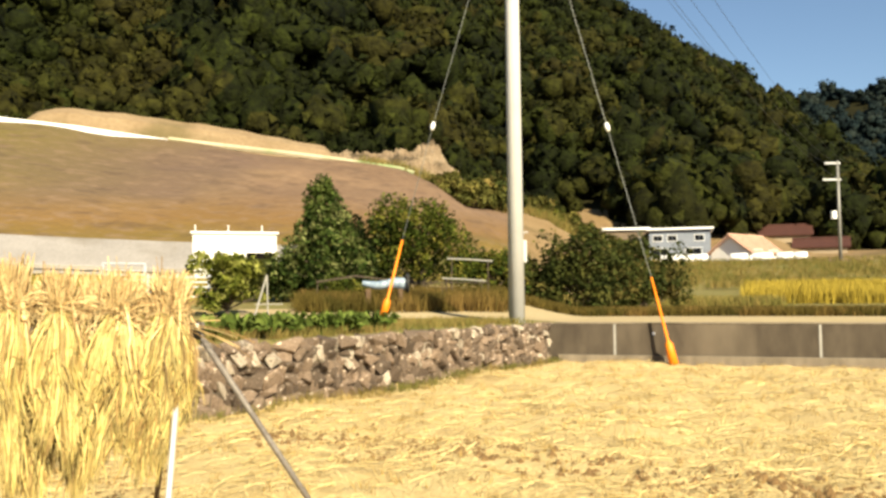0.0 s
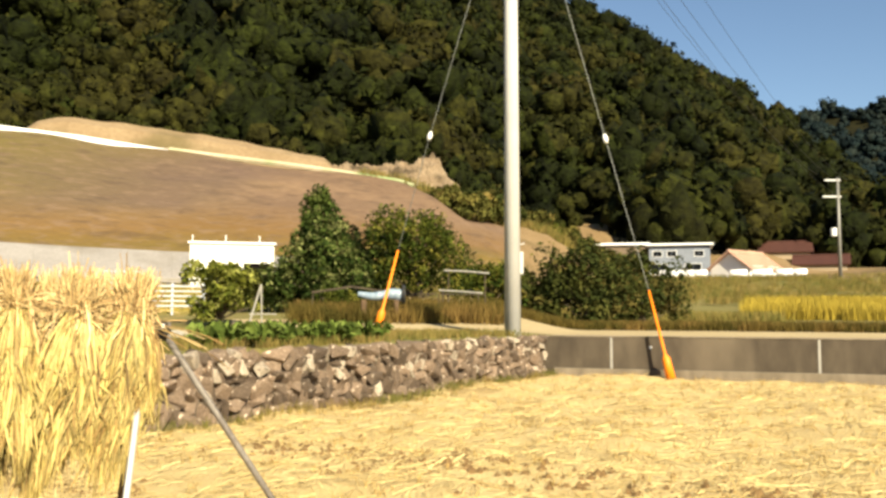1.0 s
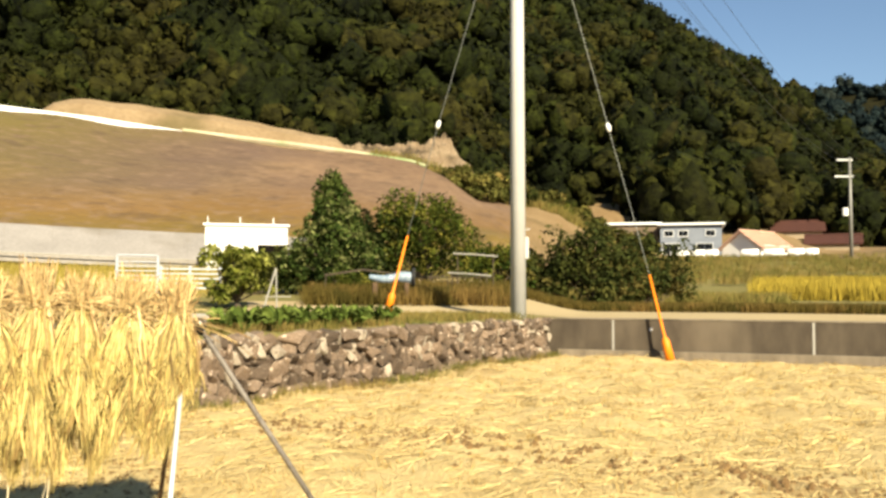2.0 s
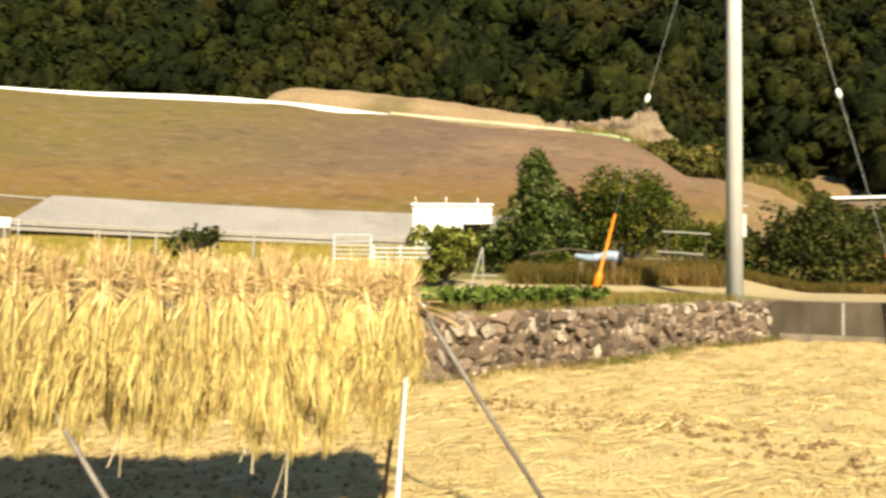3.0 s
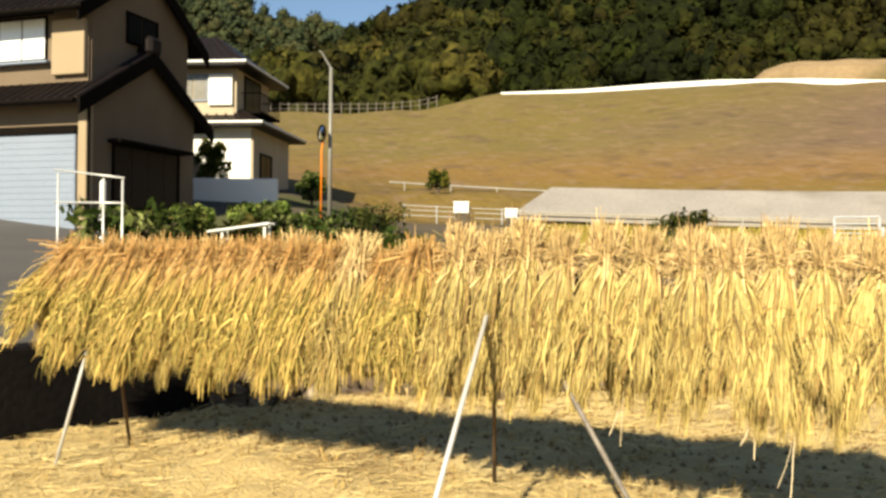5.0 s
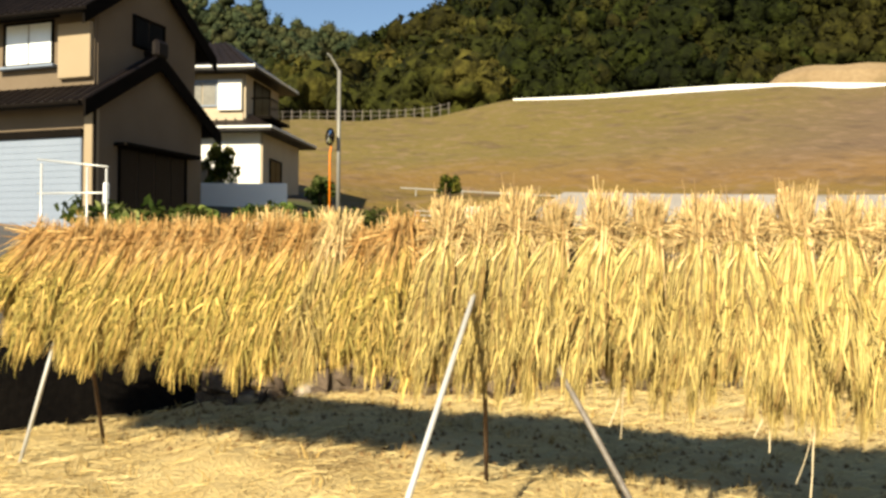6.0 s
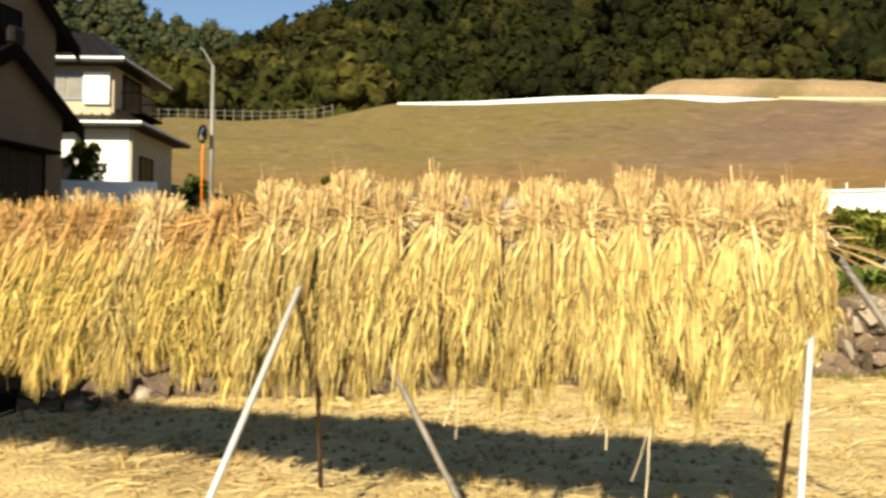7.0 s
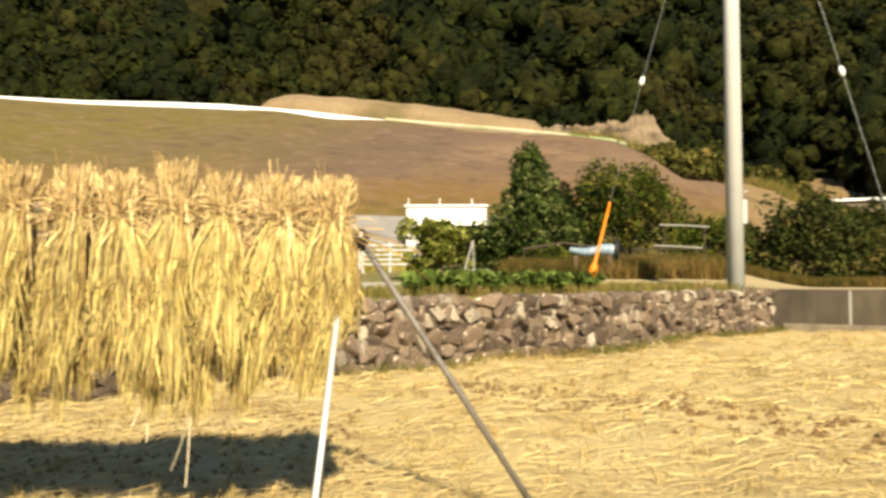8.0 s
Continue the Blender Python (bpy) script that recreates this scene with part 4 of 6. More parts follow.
build_tree("low_shrub", ground_at(6.4, 23.5), 0.8, 1.5, "hedge", M_LEAF_WARM, 13, "low reddish-green shrub below the trees", 1500, 0.05, "shrub")


def build_crop():
    """The row of leafy greens along the top of the stone wall."""
    rng = np.random.default_rng(21)
    m, length = wall_run(WALL_A, WALL_K)
    for k in range(21):
        s = 7.9 + k * 0.165 + rng.uniform(-0.05, 0.05)
        p = m @ Vector((s, 0.72 + rng.uniform(-0.22, 0.3), 0.78))
        plant = thing("leafy_green", p, rng.uniform(0, 360), "low green leafy vegetable plant in a garden row", "vegetable", "row of greens above the stone wall")
        n = 26
        a, reach = rng.uniform(0, 6.28, n), rng.uniform(0.10, 0.30, n)
        t = np.linspace(0, 1, 4)[None]
        x, y = np.cos(a)[:, None] * reach[:, None] * t, np.sin(a)[:, None] * reach[:, None] * t
        z = rng.uniform(0.14, 0.32, n)[:, None] * np.sin(t * 2.2)
        wd = rng.uniform(0.06, 0.11, n)[:, None] * np.interp(t, (0, 0.35, 0.7, 1), (0.15, 0.8, 1, 0.2))
        part("leaves", numpy_mesh("leaves", *ribbons(np.stack([x, y, z], -1), wd, rng, (0, 0.2, 0.3)), M_VEG), None, plant)


build_crop()


def scatter_blades(name, spots, tall, width, count, lean, material, label, category, seed, bend=0.3):
    """Tufts of upright blades as one uncountable mass."""
    rng = np.random.default_rng(seed)
    spots = np.repeat(np.asarray(spots, float), count, 0)
    n = len(spots)
    a, r = rng.uniform(0, 6.28, n), rng.uniform(0, lean, n)
    h = tall * rng.uniform(0.6, 1.2, n)
    t = np.linspace(0, 1, 3)[None]
    base = spots + np.stack([rng.normal(size=n) * width * 6, rng.normal(size=n) * width * 6, np.zeros(n)], 1)
    x = base[:, :1] + np.cos(a)[:, None] * r[:, None] * h[:, None] * t ** (1 + bend)
    y = base[:, 1:2] + np.sin(a)[:, None] * r[:, None] * h[:, None] * t ** (1 + bend)
    z = base[:, 2:] + h[:, None] * t
    wd = width * rng.uniform(0.7, 1.4, n)[:, None] * np.array([[1.0, 0.8, 0.25]])
    me = numpy_mesh(name, *ribbons(np.stack([x, y, z], -1), wd, rng), material)
    return tagged(new(name, me), label, category, kind="stuff")


def on_land(x, y):
    return np.stack([x, y, height(x, y)], 1)


def build_grass():
    rng = np.random.default_rng(31)
    m, length = wall_run(WALL_A, WALL_K)
    s, d = rng.uniform(0, length, 1500), rng.uniform(0.35, 2.6, 1500)
    p = np.array([m @ Vector((a, b, 0.0)) for a, b in zip(s, d)])
    scatter_blades("terrace_grass", on_land(p[:, 0], p[:, 1]), 0.13, 0.012, 7, 0.6, M_WEED, "short dry grass on the terrace", "grass", 1)
    az, r = rng.uniform(-4.6, 9, 1900), rng.uniform(20.8, 26.5, 1900)
    p = np.stack([-np.sin(np.radians(az)) * r, np.cos(np.radians(az)) * r], 1)
    scatter_blades("terrace_weeds", on_land(p[:, 0], p[:, 1]), 0.42, 0.02, 8, 0.5, M_WEED_DARK, "rough olive-brown weeds below the trees", "weeds", 12)
    s = rng.uniform(6, length + 0.2, 260)
    p = np.array([m @ Vector((a, -0.10 - 0.12 * abs(rng.normal()), 0.0)) for a in s])
    p[:, 2] = field_z(p[:, 0], p[:, 1])
    scatter_blades("wall_foot_weeds", p, 0.12, 0.007, 7, 0.8, M_WEED, "short weeds along the foot of the stone wall", "weeds", 15)
    az, r = rng.uniform(-40, -3, 4200), rng.uniform(26.0, 29.2, 4200)
    p = np.stack([-np.sin(np.radians(az)) * r, np.cos(np.radians(az)) * r], 1)
    scatter_blades("path_weeds", on_land(p[:, 0], p[:, 1]), 0.26, 0.014, 9, 0.7, M_WEED_DARK, "olive-brown weeds along the farm path", "weeds", 14)
    # weeds between the terrace and the far fields
    az, r = rng.uniform(-22, 14, 2600), rng.uniform(33, 46, 2600)
    p = np.stack([-np.sin(np.radians(az)) * r, np.cos(np.radians(az)) * r], 1)
    scatter_blades("verge_weeds", on_land(p[:, 0], p[:, 1]), 0.5, 0.03, 6, 0.5, M_WEED, "tall dry verge weeds", "weeds", 2)
    az, r = rng.uniform(14, 41, 2600), rng.uniform(25, 43, 2600)
    p = np.stack([-np.sin(np.radians(az)) * r, np.cos(np.radians(az)) * r], 1)
    p = p[beyond(p[:, 0], p[:, 1]) > 0.5]
    scatter_blades("meadow_grass", on_land(p[:, 0], p[:, 1]), 0.3, 0.02, 6, 0.6, M_MEADOW_BLADE, "yellow rough grass below the concrete slope", "grass", 3)
    # standing rice
    az, r = rng.uniform(-34, -20.0, 3600), rng.uniform(46, 60, 3600)
    p = np.stack([-np.sin(np.radians(az)) * r, np.cos(np.radians(az)) * r], 1)
    scatter_blades("ripe_rice", on_land(p[:, 0], p[:, 1]), 0.75, 0.030, 8, 0.35, M_RICE, "ripe yellow rice standing in a paddy", "rice", 4)
    az, r = rng.uniform(-34, -14, 3400), rng.uniform(62, 90, 3400)
    p = np.stack([-np.sin(np.radians(az)) * r, np.cos(np.radians(az)) * r], 1)
    scatter_blades("fallow_grass", on_land(p[:, 0], p[:, 1]), 0.5, 0.032, 7, 0.6, M_WEED, "olive grass on a sloping fallow field", "grass", 5)


build_grass()


def build_forest():
    """The wooded hill: crowns of small leaf clumps over its whole face."""
    rng = np.random.default_rng(41)
    bm = bmesh.new()
    bmesh.ops.create_icosphere(bm, subdivisions=1, radius=1.0)
    knob = np.array([v.co[:] for v in bm.verts])
    knob_f = np.array([[v.index for v in f.verts] for f in bm.faces])
    bm.free()
    shapes = []
    for k in range(12):
        conifer = k == 11
        count = 7 if conifer else 10
        mids, rads = [], []
        for j in range(count):
            w = 2 * math.pi * (j + rng.uniform(-0.3, 0.3)) / (count - 1)
            if conifer:
                mids.append((rng.normal() * 0.06, rng.normal() * 0.06, -0.5 + j * 0.30))
                rads.append(0.74 - 0.095 * j)
            elif j == 0:
                mids.append((0, 0, rng.uniform(0.35, 0.65)))
                rads.append(0.46)
            else:
                mids.append((rng.uniform(0.4, 0.68) * math.cos(w), rng.uniform(0.4, 0.68) * math.sin(w), rng.uniform(-0.4, 0.5)))
                rads.append(rng.uniform(0.24, 0.42))
        mids, rads = np.array(mids), np.array(rads)
        verts, faces, at0 = [], [], 0
        for c, rad in zip(mids, rads):
            wob = 1 + 0.16 * np.sin(knob @ rng.normal(size=3) * 4) + rng.normal(size=len(knob)) * 0.14
            verts.append(c + knob * (rad * 1.0 * wob)[:, None])
            faces.append(knob_f + at0)
            at0 += len(knob)
        n = 130
        pick = rng.choice(count, n, p=rads ** 2 / (rads ** 2).sum())
        d = rng.normal(size=(n, 3)) + (0, 0, 0.3)
        d /= np.linalg.norm(d, axis=1, keepdims=True)
        p = mids[pick] + d * rads[pick][:, None] * rng.uniform(0.95, 1.38, n)[:, None]
        nrm = d + rng.normal(size=(n, 3)) * 0.45
        nrm /= np.linalg.norm(nrm, axis=1, keepdims=True)
        a = np.cross(nrm, rng.normal(size=(n, 3)))
        a /= np.linalg.norm(a, axis=1, keepdims=True)
        b = np.cross(nrm, a)
        s = rng.uniform(0.07, 0.15, n)[:, None]
        verts.append(np.stack([p - a * s - b * s * 0.6, p + a * s - b * s * 0.6, p + b * s], 1).reshape(-1, 3))
        faces.append(np.arange(n * 3).reshape(-1, 3) + at0)
        shapes.append((np.concatenate(verts), np.concatenate(faces)))

    def mass(name, az, r, size, material, label):
        x, y = -np.sin(np.radians(az)) * r, np.cos(np.radians(az)) * r
        z = height(x, y)
        verts, faces, at0 = [], [], 0
        for i in range(len(az)):
            q, qf = shapes[rng.integers(0, 11)]
            s, c = math.sin(i), math.cos(i)
            sz = size * (rng.uniform(0.6, 1.2) if rng.random() < 0.8 else rng.uniform(1.2, 1.7))
            v = q * (sz, sz, sz * rng.uniform(0.8, 1.3))
            v = np.stack([v[:, 0] * c - v[:, 1] * s, v[:, 0] * s + v[:, 1] * c, v[:, 2]], 1) + (x[i], y[i], z[i] + sz * 0.45)
            verts.append(v)
            faces.append(qf + at0)
            at0 += len(v)
        me = numpy_mesh(name, np.concatenate(verts), np.concatenate(faces), material)
        me.polygons.foreach_set("use_smooth", [True] * len(me.polygons))
        tagged(new(name, me), label, "forest", kind="stuff")

    n = 3200
    step = np.arange(n)
    az = -40 + 116 * ((step * 0.7548776662 + rng.normal(size=n) * 0.002) % 1)
    start = 127.0 - 10.0 * blend(az, -21.0, -18.0) * (1 - blend(az, -13.0, -11.0)) - 25.0 * blend(az, -6.0, -2.0)
    r = np.sqrt(((step * 0.5698402910 + rng.normal(size=n) * 0.004) % 1) * (318.0 ** 2 - start ** 2) + start ** 2)
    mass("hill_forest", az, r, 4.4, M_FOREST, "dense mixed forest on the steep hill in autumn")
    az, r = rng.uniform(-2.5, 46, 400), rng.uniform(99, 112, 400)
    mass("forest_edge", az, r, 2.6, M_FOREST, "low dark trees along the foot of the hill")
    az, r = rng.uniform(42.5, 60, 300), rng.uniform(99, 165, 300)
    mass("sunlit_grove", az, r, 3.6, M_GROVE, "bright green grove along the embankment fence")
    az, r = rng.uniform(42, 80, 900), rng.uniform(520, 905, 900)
    mass("far_forest", az, r, 9.0, M_FAR_HAZE, "distant wooded mountain, haze and sunlight put into its leaf colour")
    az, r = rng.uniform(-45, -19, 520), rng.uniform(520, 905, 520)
    mass("far_ridge_forest", az, r, 9.0, M_FAR_SHADE, "distant wooded ridge, blue haze and shade put into its leaf colour")


build_forest()


# ---- embankment top ----
def build_crest():
    """White facing along the crest, the heap of pale soil behind it and the row of fence posts."""
    def crest_point(az, r=85.0, lift=0.0):
        return at(az, r, z=float(upland(np.array(az), np.array(min(r, 85.0)))) + lift)

    wall = thing("crest_wall", crest_point(30), 0, "long low white wall along the top of the embankment", "wall", kind="structure")
    inv = wall.matrix_world.inverted()
    steps = np.linspace(42.0, 17.5, 15)
    for a, b in zip(steps[:-1], steps[1:]):
        g = Geo()
        p, q = crest_point(a, 84.8), crest_point(b, 84.8)
        d = (q - p)
        out = Vector((-d.y, d.x, 0)).normalized() * 0.3
        up, dn = Vector((0, 0, 0.06)), Vector((0, 0, -0.4))
        q = p + d * 0.995
        ring = [p - out + dn, q - out + dn, q + out + dn, p + out + dn, p - out + up, q - out + up, q + out + up, p + out + up]
        g.add([inv @ v for v in ring], [(0, 1, 5, 4), (1, 2, 6, 5), (2, 3, 7, 6), (3, 0, 4, 7), (4, 5, 6, 7), (3, 2, 1, 0)])
        part("panel", g, M_WHITE, wall)
    strip = Geo()
    pts = [crest_point(a, 84.5, 0.12) for a in np.linspace(17.5, 1.5, 17)]
    strip.tube(pts, 0.28, 6)
    tagged(new("crest_kerb", strip.mesh("crest_kerb", M_KERB)), "pale grassy kerb along the embankment top", "kerb", kind="structure")
    heap = Geo()
    n, k = 40, 7
    rows = []
    for i in range(n):
        az = 26.2 - 19.7 * i / (n - 1)
        f = i / (n - 1)
        tall = float(np.interp(az, (6.5, 7.2, 10.0, 15.5, 20.5, 24.0, 25.5, 26.2), (0.3, 2.5, 2.9, 3.5, 3.4, 3.1, 2.0, 0.3))) + 0.10 * math.sin(i * 0.9) * math.sin(i * 0.37 + 1)
        for j in range(k):
            w = j / (k - 1)
            rows.append(crest_point(az, 86.0 + 9 * w, tall * math.sin(w * math.pi) ** 0.6 - 0.4))
    heap.add(rows, [(i * k + j, (i + 1) * k + j, (i + 1) * k + j + 1, i * k + j + 1) for i in range(n - 1) for j in range(k - 1)])
    ob = tagged(new("soil_mound", heap.mesh("soil_mound", M_SAND)), "long heap of pale dry soil and straw on the embankment", "soil heap")
    fence = thing("crest_fence", crest_point(52), 0, "row of weathered fence posts along the embankment top", "fence")
    inv = fence.matrix_world.inverted()
    for i in range(22):
        p = inv @ crest_point(58.5 - i * 0.58, 84.0)
        part("post", Geo().tube([p - Vector((0, 0, 0.4)), p + Vector((0, 0, 1.05))], 0.05, 6), M_STAY, fence)
    for z in (0.45, 0.9):
        part("rail", Geo().tube([inv @ crest_point(58.5 - i * 0.58, 84.0, z) for i in range(22)], 0.03, 4), M_STAY, fence)
    # rocky scrub at the end of the crest
    rng = np.random.default_rng(51)
    rock = Geo()
    n, k = 64, 14
    pts = []
    for i in range(n):
        f = i / (n - 1)
        az = 7.0 - 10.5 * f
        lift = np.interp(f, (0, 0.05, 0.36, 0.57, 0.66, 0.74, 0.84, 0.95, 1.0), (1.7, 2.0, 2.6, 4.2, 5.2, 4.4, 3.0, 1.6, 0.3))
        for j in range(k):
            w = j / (k - 1)
            rough = 0.5 * math.sin(i * 0.61 + 2 * math.sin(j * 0.8)) * math.sin(j * 1.1 + i * 0.23) + rng.uniform(-0.3, 0.3)
            pts.append(crest_point(az, 86 + 9 * w, (lift + rough) * math.sin(w * math.pi) ** 0.8 - 0.4))
    rock.add(pts, [(i * k + j, (i + 1) * k + j, (i + 1) * k + j + 1, i * k + j + 1) for i in range(n - 1) for j in range(k - 1)])
    tagged(new("scree_mound", rock.mesh("scree_mound", M_SCREE)), "bare crumbling mound at the forest edge", "mound")
    n = 900
    az, r = rng.uniform(-9, 5, n), rng.uniform(84, 100, n)
    p = np.stack([-np.sin(np.radians(az)) * r, np.cos(np.radians(az)) * r], 1)
    scatter_blades("scrub", on_land(p[:, 0], p[:, 1]), 0.9, 0.06, 12, 0.8, M_WEED, "dry scrub at the foot of the forest", "scrub", 7)


build_crest()
for k, (az, r, tall, wide, m) in enumerate(((-0.7, 85, 2.0, 4, M_SCRUB), (-1.9, 84, 2.3, 5, M_SCRUB), (-2.9, 83, 2.4, 5, M_SCRUB), (-4.2, 85, 2.8, 6, M_LEAF_DARK), (-3.4, 95, 5.0, 7, M_LEAF_DARK), (-5.4, 93, 1.6, 4, M_SCRUB), (-1.6, 96, 4.0, 6, M_LEAF_DARK), (-6.6, 97, 2.0, 5, M_SCRUB), (-8.2, 101, 2.2, 5, M_SCRUB), (-9.6, 104, 2.0, 5, M_SCRUB), (-3.3, 88, 2.6, 4.5, M_SCRUB), (-4.4, 89, 2.3, 4.5, M_LEAF_WARM), (-5.3, 90, 2.0, 4.0, M_SCRUB), (-6.3, 92, 2.2, 4.0, M_SCRUB), (-2.2, 87, 2.4, 4, M_LEAF_WARM), (-1.4, 86, 1.8, 3.5, M_SCRUB), (-7.3, 93, 1.6, 4, M_LEAF_WARM), (-8.9, 96, 1.5, 4, M_SCRUB), (-10.6, 100, 1.6, 5, M_LEAF_DARK), (-12.4, 103, 1.7, 5, M_SCRUB), (-6.3, 110, 4.5, 6, M_SCRUB))):
    build_tree("scrub_bush", ground_at(az, r), tall, wide, "hedge", m, 120 + k, "rough scrub bush at the end of the embankment", 1500, 0.28, "shrub")


def build_slab():
    """The sloping concrete facing at the embankment's foot, in cast bays."""
    slab = thing("concrete_slope", at(28, 45, z=2.2), 0, "pale concrete slope facing below the embankment", "slope facing", kind="structure")
    inv = slab.matrix_world.inverted()
    edges = np.linspace(41.0, 9.0, 13)
    for i, (a, b) in enumerate(zip(edges[:-1], edges[1:])):
        g = Geo()
        a2 = a - 2.4 if i == 0 else a
        top = [at(q, 47.6, z=4.92 - 0.021 * (38.0 - q)) for q in (a2, b + 0.006)]
        bottom = [at(q, 43.9, z=3.36 - 0.022 * (40.0 - q)) for q in (a, b + 0.006)]
        dn = Vector((0, 0, -0.4))
        ring = [*bottom, top[1], top[0]]
        g.add([inv @ v for v in ring] + [inv @ (v + dn) for v in ring], [(0, 1, 2, 3), (4, 7, 6, 5), (0, 4, 5, 1), (1, 5, 6, 2), (2, 6, 7, 3), (3, 7, 4, 0)])
        part("bay", g, M_SLAB, slab)
    kerb = Geo().tube([inv @ at(a, 43.6, z=3.36 - 0.022 * (40.0 - a)) for a in np.linspace(41.5, 12, 20)], 0.035, 6)
    part("kerb", kerb, M_CONC_PALE, slab, "pale kerb line")


build_slab()


# ---- things on the upper terrace ----
def build_white_shed():
    p = ground_at(13.25, 40.0)
    base = 2.33
    shed = thing("white_shed", (p.x, p.y, base), 13.0, "small white flat-roofed shed with roof posts", "shed")
    part("wall", Geo().box((-1.85, 0, -0.6), (1.85, 2.4, 2.0), bevel=0.02), M_WHITEWALL, shed)
    part("roof", Geo().box((-1.95, -0.12, 2.0), (1.95, 2.5, 2.1), bevel=0.02), M_WHITE, shed, "white roof slab")
    part("doorway", Geo().box((0.5, -0.03, -0.3), (1.8, -0.004, 1.15), bevel=0.01), M_EAVE, shed, "dark open doorway")
    for x in (-1.75, -0.3, 1.2):
        part("roof_post", Geo().tube([(x, 0.1, 2.1), (x, 0.1, 2.42)], 0.022, 6), M_WHITE, shed)


def build_white_rails():
    """The white gate and slatted fence on the terrace."""
    gate = thing("white_gate", at(19.95, 24.0, z=land(19.95, 24.0) + 0.2), 19.9, "white tubular gate with horizontal bars", "gate")
    part("gate_frame", Geo().tube([(-0.52, 0, 0.25), (-0.52, 0, 0.92), (0.52, 0, 0.92), (0.52, 0, 0.25), (-0.52, 0, 0.25)], 0.028, 6), M_RAIL, gate)
    for z in (0.38, 0.5, 0.62, 0.74):
        part("bar", Geo().tube([(-0.5, 0, z), (0.5, 0, z)], 0.016, 5), M_RAIL, gate)
    for x in (-0.52, 0.52):
        part("post", Geo().tube([(x, 0.02, -0.1), (x, 0.02, 0.9)], 0.04, 6), M_RAIL, gate)
    fence = thing("slatted_fence", at(17.2, 24.0, z=land(17.2, 24.0) + 0.1), 17.2, "low white slatted fence beside the gate", "fence")
    for z in (0.12, 0.25, 0.38, 0.51, 0.64):
        part("slat", Geo().box((-0.62, -0.015, z), (1.1, 0.015, z + 0.045), bevel=0.005), M_RAIL, fence)
    for x in (-0.55, 0.2, 1.0):
        part("post", Geo().box((x - 0.03, 0.017, -0.1), (x + 0.03, 0.06, 0.75), bevel=0.005), M_RAIL, fence)


def build_guard_rail():
    rail = thing("guard_rail", ground_at(44, 42), 0, "white road guard rail with round beams", "guard rail")
    inv = rail.matrix_world.inverted()
    for el in (3.15, 2.85, 2.5):
        part("beam", Geo().tube([inv @ at(a, 42, el=el - 0.035 * (48.6 - a)) for a in (48.6, 46.5, 44, 41.8, 40.4)], 0.018, 6), M_RAIL, rail)
    for a in (48.5, 46.3, 44.1, 41.9, 40.5):
        part("post", Geo().tube([inv @ ground_at(a, 42.0, -0.2), inv @ at(a, 42.0, el=3.22 - 0.035 * (48.6 - a))], 0.025, 8), M_RAIL, rail)
    for az, half, top, label in ((44.65, 0.36, 3.42, "white roadside equipment cabinet"), (41.3, 0.28, 2.98, "small white box beside the guard rail")):
        foot = ground_at(az, 41.4)
        tall = at(az, 41.4, el=top).z - foot.z
        box = thing("white_cabinet", foot, az, label, "cabinet")
        part("body", Geo().box((-half, -0.25, tall * 0.5), (half, 0.25, tall - 0.06), bevel=0.02), M_WHITE, box)
        part("plinth", Geo().box((-half + 0.06, -0.2, -0.1), (half - 0.06, 0.2, tall * 0.5 - 0.004), bevel=0.02), M_CONC, box, "dark stained concrete plinth")
        part("lid", Geo().box((-half - 0.03, -0.28, tall - 0.06), (half + 0.03, 0.28, tall), bevel=0.01), M_WHITE, box)
        part("door", Geo().box((-half + 0.05, -0.27, tall * 0.55), (half - 0.05, -0.252, tall - 0.12), bevel=0.005), M_WHITE, box)
    for i, a in enumerate((41.3, 36.0, 34.2, 32.6, 29.0, 26.5)):
        st = thing("marker_post", ground_at(a, 30.0), 0, "thin pale wooden marker post in the grass", "post", "marker posts in the meadow")
        part("stake", Geo().tube([(0, 0, -0.2), (0.02, 0, 1.0)], 0.035, 6), M_CONC_PALE, st)
    line = [at(a, 50.2, el=2.3 + 0.048 * a) for a in np.linspace(49.5, 36.0, 14)]
    rope = thing("slope_pipe", line[0], 0, "thin pale pipe laid along the foot of the embankment", "pipe")
    inv = rope.matrix_world.inverted()
    part("tube", Geo().tube([inv @ p for p in line], 0.05, 5), M_CONC_PALE, rope)
    for p in line[1::3]:
        part("peg", Geo().tube([inv @ (p - Vector((0, 0, 0.6))), inv @ (p + Vector((0, 0, 0.08)))], 0.04, 5), M_CONC_PALE, rope)


def build_tarp():
    """A roll of pale blue sheet lying on the terrace, its black end showing."""
    roll = thing("sheet_roll", ground_at(3.35, 21.5, 0.66), 3.0, "roll of pale blue plastic sheet with a black end", "plastic roll")
    rng = random.Random(5)
    pts = [(x, 0, 0.03 * math.sin(x * 7)) for x in np.linspace(-0.6, 0.5, 12)]
    part("sheet", Geo().tube(pts, [0.06 + 0.09 * f + rng.uniform(-0.012, 0.012) for f in np.linspace(0, 1, 12)], 14), M_TARP, roll)
    ring = [(0.52, 0.20 * math.cos(a), 0.02 + 0.20 * math.sin(a)) for a in np.linspace(0, 2 * math.pi, 19)]
    part("end_ring", Geo().tube(ring, 0.05, 8, False), M_RUBBER, roll, "black end ring", True)
    part("end_core", Geo().tube([(0.49, 0, 0.0), (0.56, 0, 0.0)], 0.10, 10), M_EAVE, roll)
    for x in (-0.45, 0.35):
        part("support", Geo().box((x - 0.06, -0.2, -0.5), (x + 0.06, 0.2, -0.12), bevel=0.01), M_DARKWOOD, roll, "dark wooden block")


